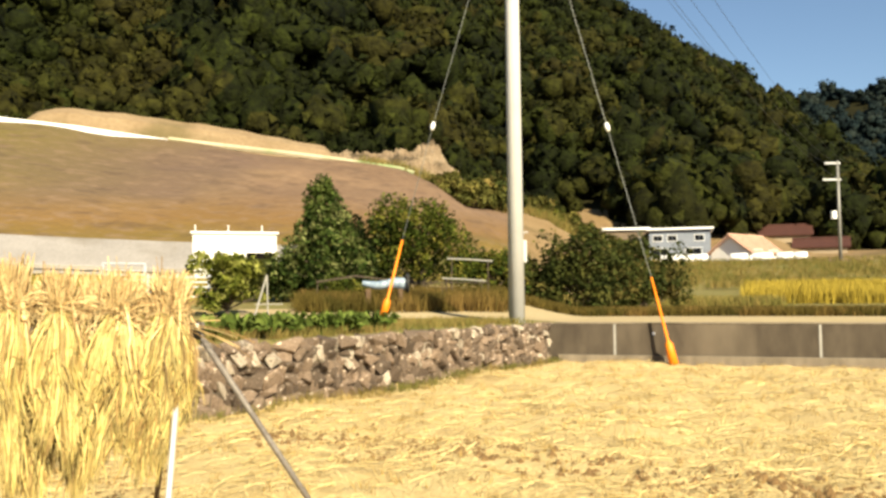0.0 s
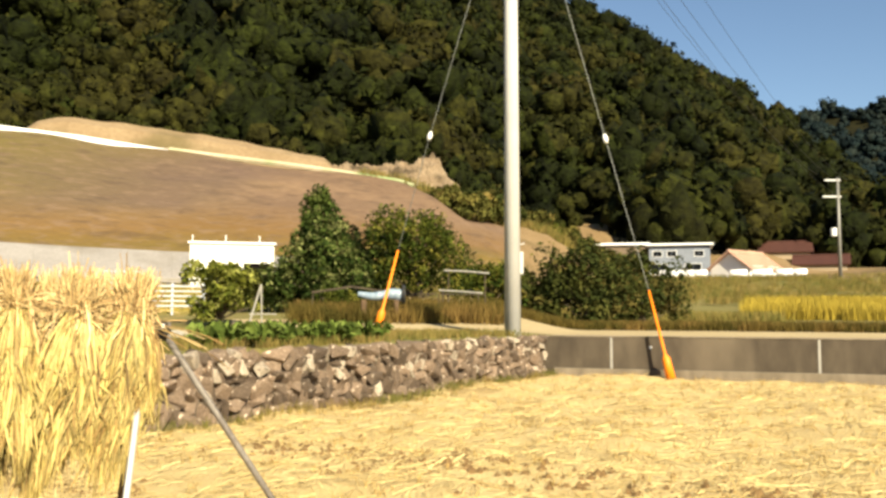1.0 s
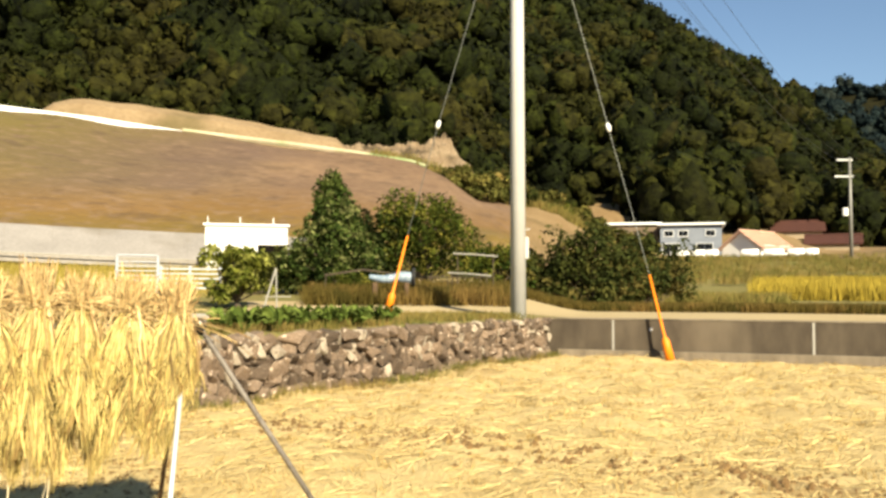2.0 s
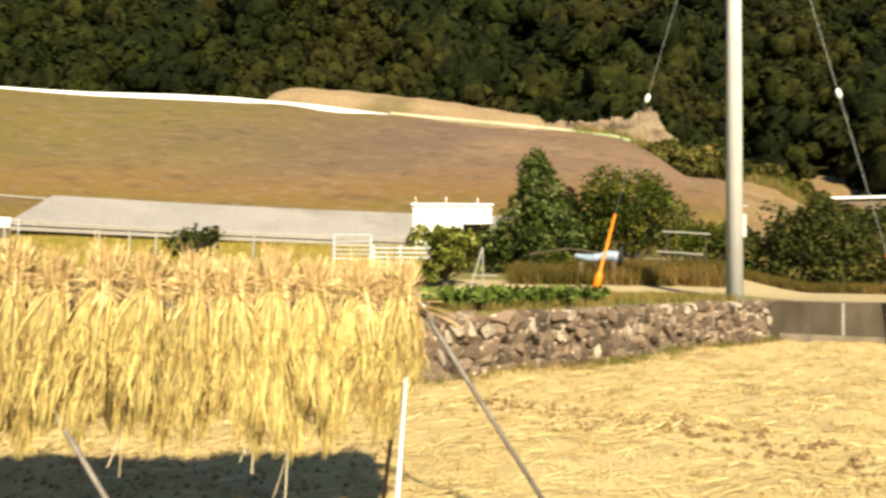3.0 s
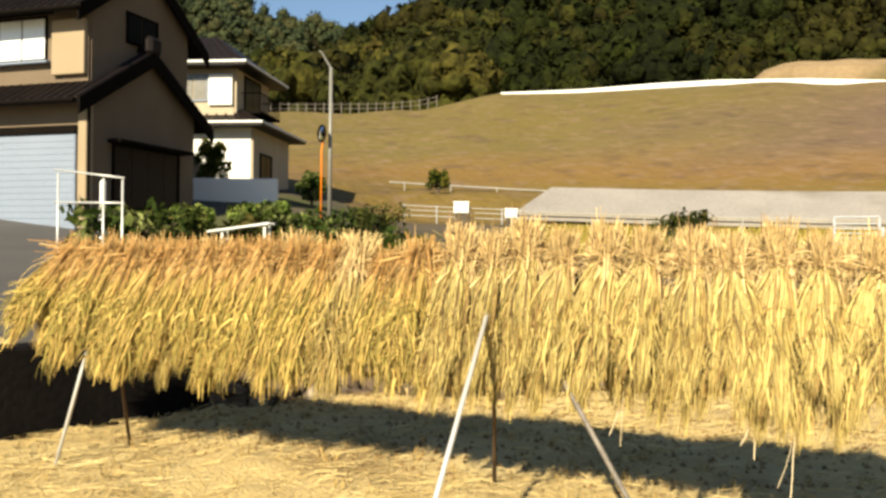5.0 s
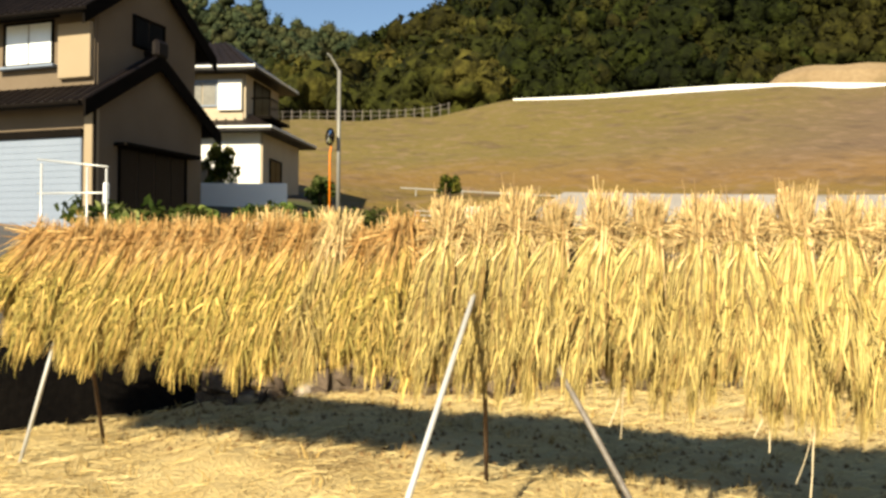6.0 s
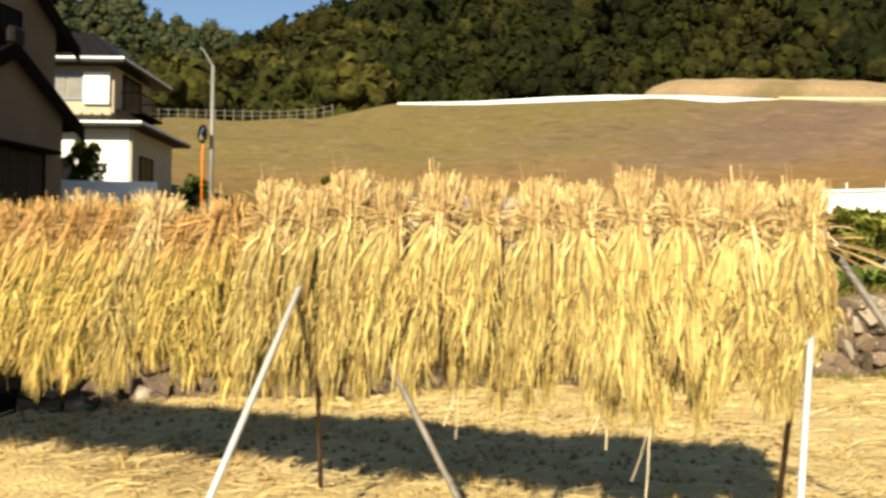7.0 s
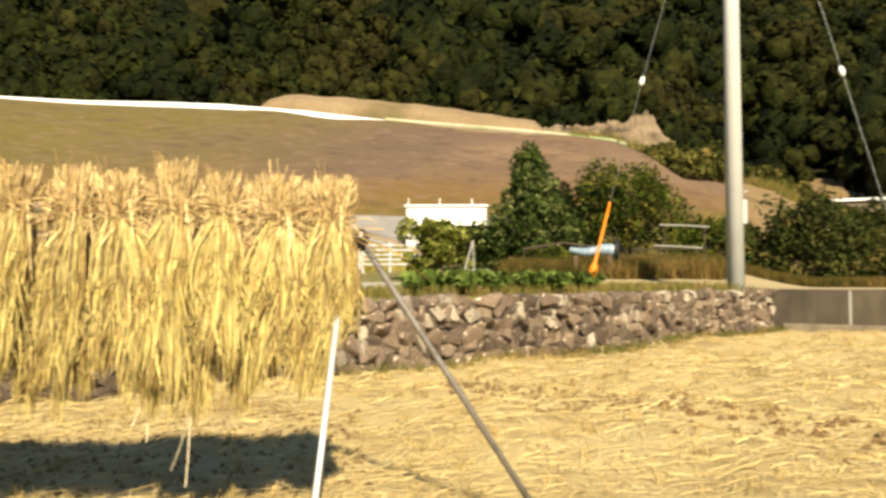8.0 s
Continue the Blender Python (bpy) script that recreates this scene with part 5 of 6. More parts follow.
def build_stakes():
    st = thing("bean_trellis", ground_at(11.3, 19.5), 11, "leaning wooden bean poles tied together", "trellis")
    part("pole", Geo().tube([(-0.25, 0, -0.1), (0.05, 0, 0.95)], 0.022, 6), M_CONC_PALE, st)
    part("pole", Geo().tube([(0.08, 0.05, -0.1), (0.05, 0.0, 0.95)], 0.018, 6), M_CONC_PALE, st)
    part("crossbar", Geo().tube([(-0.2, 0, 0.3), (0.4, 0, 0.3)], 0.014, 6), M_CONC_PALE, st)
    lg = thing("dry_branch", ground_at(2.8, 22.0), 0, "long bare branch propped above the weeds", "branch")
    part("limb", Geo().tube([(-2.0, 0, 0.7), (-1.0, 0, 0.85), (0.3, 0.1, 0.68), (2.4, 0, 0.66)], [0.03, 0.028, 0.02, 0.012], 6), M_BARK, lg)
    part("fork", Geo().tube([(-2.05, 0, -0.1), (-1.96, 0.02, 0.74)], [0.02, 0.012], 6), M_BARK, lg)
    part("fork", Geo().tube([(1.25, 0.05, -0.1), (1.2, 0.05, 0.70)], [0.016, 0.01], 6), M_BARK, lg)
    for az, z, half in ((-2.2, 2.36, 0.62), (-1.8, 1.82, 0.60)):
        bar = thing("garden_pole", at(az, 23.5, z=land(az, 23.5)), az, "pale pole tied level between two short stakes", "pole", "level poles below the trees")
        up = z - land(az, 23.5)
        part("bar", Geo().tube([(-half, 0, up + 0.03), (0, 0, up), (half, 0, up - 0.05)], 0.022, 6), M_CONC_PALE, bar)
        for x in (-half * 0.8, half * 0.8):
            part("stake", Geo().tube([(x, 0.03, -0.15), (x, 0.03, up + 0.02)], 0.016, 6), M_BARK, bar, "dark stake")
    soil = thing("raised_bed", ground_at(13.0, 15.0), 20, "bare pale soil bed edged with a plank", "garden bed")
    part("earth", Geo().box((-1.3, -0.5, -0.1), (0.4, 0.6, 0.10), bevel=0.05), M_SAND, soil)
    part("plank", Geo().box((-1.35, -0.56, -0.1), (0.45, -0.51, 0.14), bevel=0.01), M_CONC_PALE, soil)


build_white_shed()
build_white_rails()
build_guard_rail()
build_tarp()
build_stakes()


def build_street_lamp():
    foot = at(53.55, 27.4, z=land(53.55, 27.4))
    top = 7.13 - foot.z
    lamp = thing("street_lamp", foot, 0, "slim grey steel street lamp with a raised arm", "street lamp")
    part("pole", Geo().tube([(0, 0, -0.2), (0, 0, top)], [0.075, 0.055], 10), M_LAMP, lamp, "", True)
    part("arm", Geo().tube([(0, 0, top - 0.03), (-0.06, -0.08, top + 0.14), (-0.16, -0.22, top + 0.42)], 0.03, 8), M_LAMP, lamp)
    head = part("lamp_head", Geo().box((-0.11, -0.05, -0.03), (0.11, 0.05, 0.035), pose(-0.19, -0.255, top + 0.47, 0, 40, 53) @ Matrix.Diagonal((0.8, 0.7, 0.7, 1)), 0.02), M_LAMP, lamp)
    mir = thing("traffic_mirror", at(54.12, 27.2, z=land(54.12, 27.2)), 82, "orange post carrying a convex road mirror", "traffic mirror")
    part("post", Geo().tube([(0, 0, -0.2), (0, 0, 2.45), (0.05, 0.0, 2.75), (0.08, 0.0, 3.12)], 0.026, 10), M_ORANGE, mir, "orange steel post", True)
    rim = Geo()
    ring = [(0.0, 0.25 * math.cos(a), 3.0 + 0.25 * math.sin(a)) for a in np.linspace(0, 2 * math.pi, 21)]
    rim.tube(ring, 0.035, 6, False)
    head = part("rim", rim, M_EAVE, mir, "dark mirror hood")
    part("backing", Geo().tube([(0.02, 0, 3.0), (0.07, 0, 3.0)], [0.23, 0.16], 18), M_EAVE, head, "dark back of the mirror")
    disc = Geo()
    verts = [(-0.05, 0, 3.0)] + [(0.0, 0.24 * math.cos(a), 3.0 + 0.24 * math.sin(a)) for a in np.linspace(0, 2 * math.pi, 20)[:-1]]
    disc.add(verts, [(0, 1 + i, 1 + (i + 1) % 19) for i in range(19)])
    part("mirror_face", disc, M_MIRROR, head)


build_street_lamp()


def build_driveway_rail():
    rail = thing("driveway_rail", (-7.72, 2.72, 1.02), math.degrees(math.atan2(0.26, 0.71)), "white tubular driveway railing", "railing")
    for z, fall in ((0.84, 0.10), (0.63, 0.02)):
        part("beam", Geo().tube([(-0.1, 0, z + fall), (0.74, 0, z)], 0.008, 8), M_PIPE, rail, "", True)
    for x in (-0.05, 0.50, 0.72):
        part("post", Geo().tube([(x, 0, -0.45), (x, 0, 0.90 - x * 0.1)], 0.009, 8), M_PIPE, rail, "", True)
    foot = at(67.85, 19.0, z=land(67.85, 19.0))
    post = thing("bollard", foot, 0, "short white plastic bollard", "bollard")
    top = 2.68 - foot.z
    part("tube", Geo().tube([(0, 0, -0.1), (0, 0, top - 0.04), (0, 0, top)], [0.06, 0.06, 0.035], 10), M_WHITE, post)


build_driveway_rail()


def build_garden():
    """The leafy border between the rack and the driveway, with a white bench lying in it."""
    for k, (az, r, tall, wide, m) in enumerate(((66.0, 12.5, 0.75, 1.5, M_LEAF), (64.0, 13.5, 0.65, 1.5, M_LEAF_DARK), (59.5, 14.0, 0.5, 1.5, M_LEAF_DARK), (57.0, 14.5, 0.7, 1.5, M_LEAF), (54.6, 15.5, 0.75, 1.6, M_LEAF), (51.5, 16.0, 0.6, 1.5, M_LEAF), (48.5, 15.0, 0.6, 1.1, M_LEAF_WARM))):
        build_tree("border_plant", ground_at(az, r), tall * 1.05, wide * 1.15, "sparse", m, 80 + k, "straggling green garden plant in the border", 1000, 0.085, "shrub")
    bench = thing("white_bench", at(59.2, 13.2, z=1.12), 42, "white slatted garden bench lying askew", "bench")
    for y in (-0.14, 0.0, 0.14):
        part("slat", Geo().box((-0.48, y - 0.05, 0.47), (0.48, y + 0.05, 0.50), pose(0, 0, 0, 0, -8, 0), 0.008), M_WHITE, bench)
    for x in (-0.34, 0.34):
        for y in (-0.13, 0.13):
            part("leg", Geo().tube([(x, y, -0.45), (x * 0.95, y, 0.47 + x * 0.12)], 0.022, 6), M_WHITE, bench)


build_garden()


# ---- houses ----
def quad_slab(g, a, b, c, d, thick):
    """A flat slab under the quad a b c d."""
    dn = (Vector(b) - Vector(a)).cross(Vector(d) - Vector(a)).normalized()
    if dn.z > 0:
        dn = -dn
    top = [Vector(p) for p in (a, b, c, d)]
    g.add(top + [p + dn * thick for p in top], [(0, 1, 2, 3), (7, 6, 5, 4), (0, 4, 5, 1), (1, 5, 6, 2), (2, 6, 7, 3), (3, 7, 4, 0)])


def roof_pair(parent, x0, x1, y0, y1, z_eave, z_ridge, over=0.5, along="x", material=None, eave=None):
    """Two pitched tiled slabs with ribs; the ridge runs along x or y."""
    material = material or M_TILE
    eave = eave or over
    for side in (0, 1):
        g = Geo()
        drop = 0.28 * eave / over
        if along == "x":
            ym = (y0 + y1) / 2
            ye = y0 - eave if side == 0 else y1 + eave
            a, b, c, d = (x0 - over, ye, z_eave - drop), (x1 + over, ye, z_eave - drop), (x1 + over, ym, z_ridge), (x0 - over, ym, z_ridge)
        else:
            xm = (x0 + x1) / 2
            xe = x0 - over if side == 0 else x1 + over
            a, b, c, d = (xe, y0 - over, z_eave - drop), (xe, y1 + over, z_eave - drop), (xm, y1 + over, z_ridge), (xm, y0 - over, z_ridge)
        quad_slab(g, a, b, c, d, 0.14)
        roof = part("roof_slope", g, material, parent)
        va, vb, vc, vd = Vector(a), Vector(b), Vector(c), Vector(d)
        n = max(4, int((vb - va).length / 0.30))
        for i in range(n + 1):
            f = i / n
            part("tile_rib", Geo().tube([va.lerp(vb, f) + Vector((0, 0, 0.02)), vd.lerp(vc, f) + Vector((0, 0, 0.02))], 0.05, 5), material, roof)
    g = Geo()
    if along == "x":
        g.tube([(x0 - over, (y0 + y1) / 2, z_ridge + 0.06), (x1 + over, (y0 + y1) / 2, z_ridge + 0.06)], 0.13, 8)
    else:
        g.tube([((x0 + x1) / 2, y0 - over, z_ridge + 0.06), ((x0 + x1) / 2, y1 + over, z_ridge + 0.06)], 0.13, 8)
    part("ridge", g, material, parent)


def window(parent, m, w, h, pane_material, frame_material, panes=2):
    """A framed window on a wall: m places its lower middle, x along the wall and -y outwards."""
    holder = part("window_frame", Geo().box((-w / 2, -0.06, 0), (w / 2, -0.004, 0.06), m).box((-w / 2, -0.06, h - 0.06), (w / 2, -0.004, h), m).box((-w / 2, -0.06, 0.06), (-w / 2 + 0.06, -0.004, h - 0.06), m).box((w / 2 - 0.06, -0.06, 0.06), (w / 2, -0.004, h - 0.06), m), frame_material, parent)
    step = (w - 0.12) / panes
    for i in range(panes):
        x = -w / 2 + 0.06 + i * step
        part("pane", Geo().box((x + 0.025, -0.03, 0.065), (x + step - 0.025, -0.008, h - 0.065), m), pane_material, holder)


def gable_walls(parent, x0, x1, y0, y1, z0, z_eave, z_ridge, along, material, name="wall"):
    """A closed body with gables; the ridge runs along x or y."""
    g = Geo()
    if along == "y":
        prof = [(x0, z0), (x1, z0), (x1, z_eave), ((x0 + x1) / 2, z_ridge), (x0, z_eave)]
        v = [(x, y0, z) for x, z in prof] + [(x, y1, z) for x, z in prof]
    else:
        prof = [(y0, z0), (y1, z0), (y1, z_eave), ((y0 + y1) / 2, z_ridge), (y0, z_eave)]
        v = [(x1, y, z) for y, z in prof] + [(x0, y, z) for y, z in prof]
    g.add(v, [(0, 1, 2, 3, 4), (9, 8, 7, 6, 5), (0, 5, 6, 1), (1, 6, 7, 2), (2, 7, 8, 3), (3, 8, 9, 4), (4, 9, 5, 0)])
    return part(name, g, material, parent)


def build_near_house():
    """Beige house by the driveway: the sunlit front along x, its gable end at x = 0 facing away from the sun."""
    corner = at(68.6, 24.0, z=1.75)
    house = thing("beige_house", corner, 28.0, "two-storey beige plaster house with dark tiled roofs and a shuttered garage", "house")
    # local x points along the front to the free corner, y into the house
    gable_walls(house, -9.0, 0.0, 0.0, 4.64, -0.8, 3.6, 4.98, "x", M_PLASTER_BROWN_SHADE)
    part("front_wall", Geo().box((-9.0, -0.10, -0.8), (-0.02, -0.004, 3.6)), M_PLASTER_BROWN_SHADE, house, "brown front wall")
    part("corner_post", Geo().box((-0.24, -0.16, -0.8), (0.03, 0.12, 3.4), bevel=0.02), M_PLASTER, house)
    roof_pair(house, -9.0, 0.0, 0.0, 4.64, 4.25, 5.14, 0.21, "x", None, 0.69)
    gable_walls(house, -9.0, -0.26, 0.35, 4.64, 3.6, 6.2, 7.7, "x", M_PLASTER_BROWN_SHADE, "upper_wall")
    # the brown here stands in for shade cast by the eaves
    part("upper_front", Geo().box((-9.0, 0.25, 3.95), (-0.28, 0.345, 6.2)), M_PLASTER_BROWN_SHADE, house, "upper wall with the eave shade put into its brown colour")
    part("shutter_box", Geo().box((-1.36, 0.10, 4.12), (-0.30, 0.245, 5.58), bevel=0.015), M_PLASTER, house, "cream shutter box beside the window")
    part("window_hood", Geo().box((-3.5, -0.05, 5.80), (-1.42, 0.245, 5.87), bevel=0.01), M_EAVE, house)
    part("window_sill", Geo().box((-3.4, 0.02, 4.46), (-1.45, 0.245, 4.53), bevel=0.01), M_SHUTTER, house, "grey metal sill")
    roof_pair(house, -9.0, -0.26, 0.35, 4.64, 6.89, 7.85, 0.20, "x", None, 0.80)
    for y0, y1, tip, zr, xo, over in ((0.0, 4.64, 3.33, 5.14, 0.21, 0.69), (0.35, 4.64, 5.77, 7.85, -0.06, 0.80)):
        ym = (y0 + y1) / 2
        for ye in (y0 - over, y1 + over):
            g = Geo()
            a, b = Vector((xo + 0.004, ye, tip)), Vector((xo + 0.004, ym, zr))
            dn = Vector((0, 0, -0.42))
            ring = [a, b, b + dn, a + dn]
            g.add(ring + [p + Vector((0.06, 0, 0)) for p in ring], [(0, 1, 2, 3), (7, 6, 5, 4), (0, 4, 5, 1), (1, 5, 6, 2), (2, 6, 7, 3), (3, 7, 4, 0)])
            part("bargeboard", g, M_EAVE, house, "thick dark verge board")
        part("ridge_end", Geo().box((xo - 0.15, ym - 0.28, zr - 0.1), (xo + 0.12, ym + 0.28, zr + 0.42), bevel=0.09), M_TILE, house, "dark ridge-end tile")
    for y, z in ((-0.75, 3.27), (-0.51, 5.71)):
        part("gutter", Geo().tube([(-9.1, y, z), (0.15, y, z)], 0.06, 8), M_EAVE, house)
    window(house, pose(-2.45, 0.245, 4.55), 1.7, 1.2, M_PANE, M_EAVE, 2)
    window(house, pose(-5.2, 0.245, 4.55), 1.6, 1.15, M_PANE, M_EAVE, 2)
    shutter = part("garage_shutter", Geo().box((-4.3, -0.16, -0.6), (-0.3, -0.11, 2.5)), M_SHUTTER, house, "pale grey rolling garage shutter")
    for i in range(18):
        part("slat", Geo().box((-4.28, -0.172, -0.55 + i * 0.168), (-0.32, -0.163, -0.39 + i * 0.168)), M_SHUTTER, shutter)
    part("lintel", Geo().box((-4.5, -0.22, 2.5), (-0.26, -0.10, 2.72), bevel=0.02), M_EAVE, house)
    side = pose(0.0, 2.35, 0.0, 0, 0, 90)
    window(house, side @ pose(0.0, 0, 0.6), 3.0, 1.8, M_GLASS, M_EAVE, 4)
    part("window_hood", Geo().box((-1.7, -0.45, 2.36), (1.7, -0.02, 2.46), side, 0.02), M_EAVE, house)
    up = pose(-0.26, 1.8, 0, 0, 0, 90)
    window(house, up @ pose(0.6, 0, 5.3), 1.4, 0.9, M_GLASS, M_EAVE, 2)
    part("downpipe", Geo().tube([(0.06, -0.1, -0.6), (0.06, -0.1, 3.2)], 0.04, 8), M_EAVE, house)


def build_white_house():
    corner = at(58.7, 35.4, z=3.2)
    house = thing("white_house", corner, 39.0, "white two-storey house with grey hipped tile roofs and a balcony", "house")
    part("wall", Geo().box((-6.5, 0, -0.8), (0, 4.9, 3.08)), M_WHITEWALL, house)
    part("side_wall", Geo().box((0.004, 0.05, -0.8), (0.09, 4.9, 3.03)), M_CREAM, house, "cream side wall")
    part("upper_wall", Geo().box((-6.5, 0.0, 3.2), (-0.73, 4.15, 5.5)), M_CREAM, house, "cream upper wall")
    part("shutter_box", Geo().box((-1.76, -0.14, 3.95), (-0.76, -0.004, 5.2), bevel=0.015), M_WHITEWALL, house, "white shutter box")
    part("upper_side_wall", Geo().box((-0.726, 0.05, 3.2), (-0.64, 4.15, 5.45)), M_CREAM, house, "cream upper side wall")

    def hip(x0, x1, y0, y1, z0, z1, over, inset):
        g = Geo()
        lo = [(x0 - over, y0 - over, z0), (x1 + over, y0 - over, z0), (x1 + over, y1 + over, z0), (x0 - over, y1 + over, z0)]
        hi = [(x0 + inset, y0 + inset, z1), (x1 - inset, y0 + inset, z1), (x1 - inset, y1 - inset, z1), (x0 + inset, y1 - inset, z1)]
        dn = [(x, y, z - 0.14) for x, y, z in lo]
        g.add(lo + hi + dn, [(0, 1, 5, 4), (1, 2, 6, 5), (2, 3, 7, 6), (3, 0, 4, 7), (4, 5, 6, 7), (0, 8, 9, 1), (1, 9, 10, 2), (2, 10, 11, 3), (3, 11, 8, 0), (11, 10, 9, 8)])
        roof = part("roof", g, M_TILE, house)
        for f in np.linspace(0.04, 0.96, 16):
            a, b = Vector(lo[0]).lerp(Vector(lo[1]), f), Vector(hi[0]).lerp(Vector(hi[1]), f)
            part("tile_rib", Geo().tube([a + Vector((0, 0, 0.02)), b + Vector((0, 0, 0.02))], 0.05, 5), M_TILE, roof)
        part("gutter", Geo().tube([lo[0], lo[1], lo[2]], 0.05, 6), M_WHITE, roof, "white gutter")

    hip(-6.5, 0.0, 0.0, 4.9, 3.18, 3.9, 0.7, 0.6)
    hip(-6.5, -0.73, 0.0, 4.15, 5.6, 7.0, 0.75, 1.1)
    window(house, pose(-2.46, -0.004, 4.12), 1.3, 1.08, M_CURTAIN, M_SHUTTER, 2)
    window(house, pose(-3.0, -0.004, 0.6), 1.7, 1.3, M_GLASS, M_EAVE, 2)
    side = pose(0.09, 1.6, 0, 0, 0, 90)
    window(house, side @ pose(0, 0, 0.4), 1.5, 1.7, M_GLASS, M_EAVE, 2)
    up = pose(-0.64, 1.9, 0, 0, 0, 90)
    window(house, up @ pose(0, 0, 3.65), 2.0, 1.7, M_GLASS, M_EAVE, 2)
    balcony = part("balcony", Geo().box((-0.62, 0.6, 3.72), (0.2, 3.2, 3.82)), M_EAVE, house)
    for y in np.linspace(0.65, 3.15, 11):
        part("baluster", Geo().tube([(0.17, y, 3.82), (0.17, y, 4.55)], 0.02, 5), M_EAVE, balcony)
    part("handrail", Geo().tube([(-0.62, 0.62, 4.56), (0.17, 0.62, 4.56), (0.17, 3.18, 4.56), (-0.62, 3.18, 4.56)], 0.03, 6), M_EAVE, balcony)
    wall = tagged(new("garden_wall", Geo().box((-4.5, 0, -0.8), (2.1, 0.2, 0.95), bevel=0.02).mesh("garden_wall", M_WHITEWALL)), "pale block garden wall before the white house", "wall", kind="structure")
    wall.matrix_world = pose(*at(60.6, 32.4, z=2.95), 0, 0, 45)
    build_tree("clipped_pine", at(61.15, 33.3, z=2.95), 2.5, 1.35, "round", M_LEAF_WARM, 15, "clipped round garden pine", 2600, 0.09)
    build_tree("garden_bush", at(54.7, 34.0, z=land(54.7, 34.0)), 1.4, 1.1, "round", M_LEAF, 16, "leafy bush beside the white house", 2200, 0.1, "shrub")
    build_tree("garden_bush", at(62.5, 19.0, z=land(62.5, 19.0)), 0.8, 1.9, "hedge", M_VEG, 17, "low green bush by the driveway", 1500, 0.07, "shrub")
    build_tree("garden_bush", at(58.0, 20.0, z=land(58.0, 20.0)), 0.85, 2.4, "hedge", M_VEG, 18, "low green bush by the driveway", 1800, 0.07, "shrub")
    build_tree("garden_bush", at(50.5, 22.0, z=land(50.5, 22.0)), 1.3, 2.2, "hedge", M_LEAF_DARK, 19, "dark bush below the street lamp", 1800, 0.07, "shrub")
    build_tree("garden_bush", at(46.2, 47.5, z=land(46.2, 47.5)), 1.2, 1.5, "round", M_LEAF_WARM, 20, "olive bush beside the road", 1800, 0.08, "shrub")


build_near_house()
build_white_house()


def simple_house(az, r, w, d, h, ridge, turn, wall_m, roof_m, label, openings=3, name="far_house"):
    p = ground_at(az, r, -0.2)
    house = thing(name, p, turn, label, "house", "houses below the hill")
    gable_walls(house, -w / 2, w / 2, 0, d, 0, h, ridge, "x", wall_m)
    roof_pair(house, -w / 2, w / 2, 0, d, h + 0.1, ridge + 0.15, 0.4, "x", roof_m)
    for i in range(openings):
        x = -w / 2 + (i + 0.5) * w / openings
        window(house, pose(x, 0, 1.0), w / openings * 0.6, h * 0.35, M_GLASS, M_WHITE, 2)


def build_far_houses():
    p = ground_at(-16.0, 108.0, 0.0)
    barn = thing("blue_grey_house", p, -16.0, "blue-grey two-storey house with a white roof edge", "house", "houses below the hill")
    part("wall", Geo().box((-3.6, 0, 0), (3.6, 6, 3.9)), M_BLUEWALL, barn)
    part("roof", Geo().box((-4.0, -0.5, 3.9), (4.0, 6.4, 4.15), bevel=0.03), M_WHITE, barn, "flat white-edged roof")
    for x in (-2.6, -0.9, 2.3):
        window(barn, pose(x, 0, 2.5), 1.2, 0.8, M_GLASS, M_WHITE, 2)
    for x in (-2.4, 1.6):
        window(barn, pose(x, 0, 0.3), 2.0, 1.4, M_GLASS, M_WHITE, 2)
    simple_house(-21.2, 104.0, 6.4, 5.0, 1.2, 3.0, 38, M_WHITEWALL, M_SALMON, "low house with a salmon-coloured roof", 2)
    simple_house(-22.4, 125.0, 6.2, 5.0, 1.2, 2.4, -20, M_PLASTER, M_REDROOF, "house with a red-brown roof", 0)
    simple_house(-24.4, 118.0, 6.0, 4.0, 1.1, 2.0, -25, M_PLASTER, M_REDROOF, "small house with a red-brown roof", 0)
    p = ground_at(-11.8, 112.0, -0.9)
    roof = thing("long_shed", p, -12.0, "long low shed with a white roof", "shed", "houses below the hill")
    part("wall", Geo().box((-4.2, 0, -0.5), (4.2, 4, 3.0)), M_PLASTER_BROWN_SHADE, roof)
    part("roof", Geo().box((-4.6, -0.4, 3.0), (4.6, 4.4, 3.3), bevel=0.03), M_WHITE, roof, "white sheet roof")
    for i, (az, s) in enumerate(((-15.3, 1.5), (-16.4, 1.2), (-17.3, 1.0), (-19.6, 1.3), (-21.0, 1.5), (-22.3, 1.2), (-23.2, 1.0))):
        wrap = thing("wrapped_bale", ground_at(az, 99.0), az, "white wrapped straw bale", "bale", "white bales before the houses")
        part("wrap", Geo().tube([(-s * 0.7, 0, 0.45), (-s * 0.66, 0, 0.45), (s * 0.66, 0, 0.45), (s * 0.7, 0, 0.45)], [0.38, 0.48, 0.48, 0.38], 12), M_WHITE, wrap, "", True)


build_far_houses()


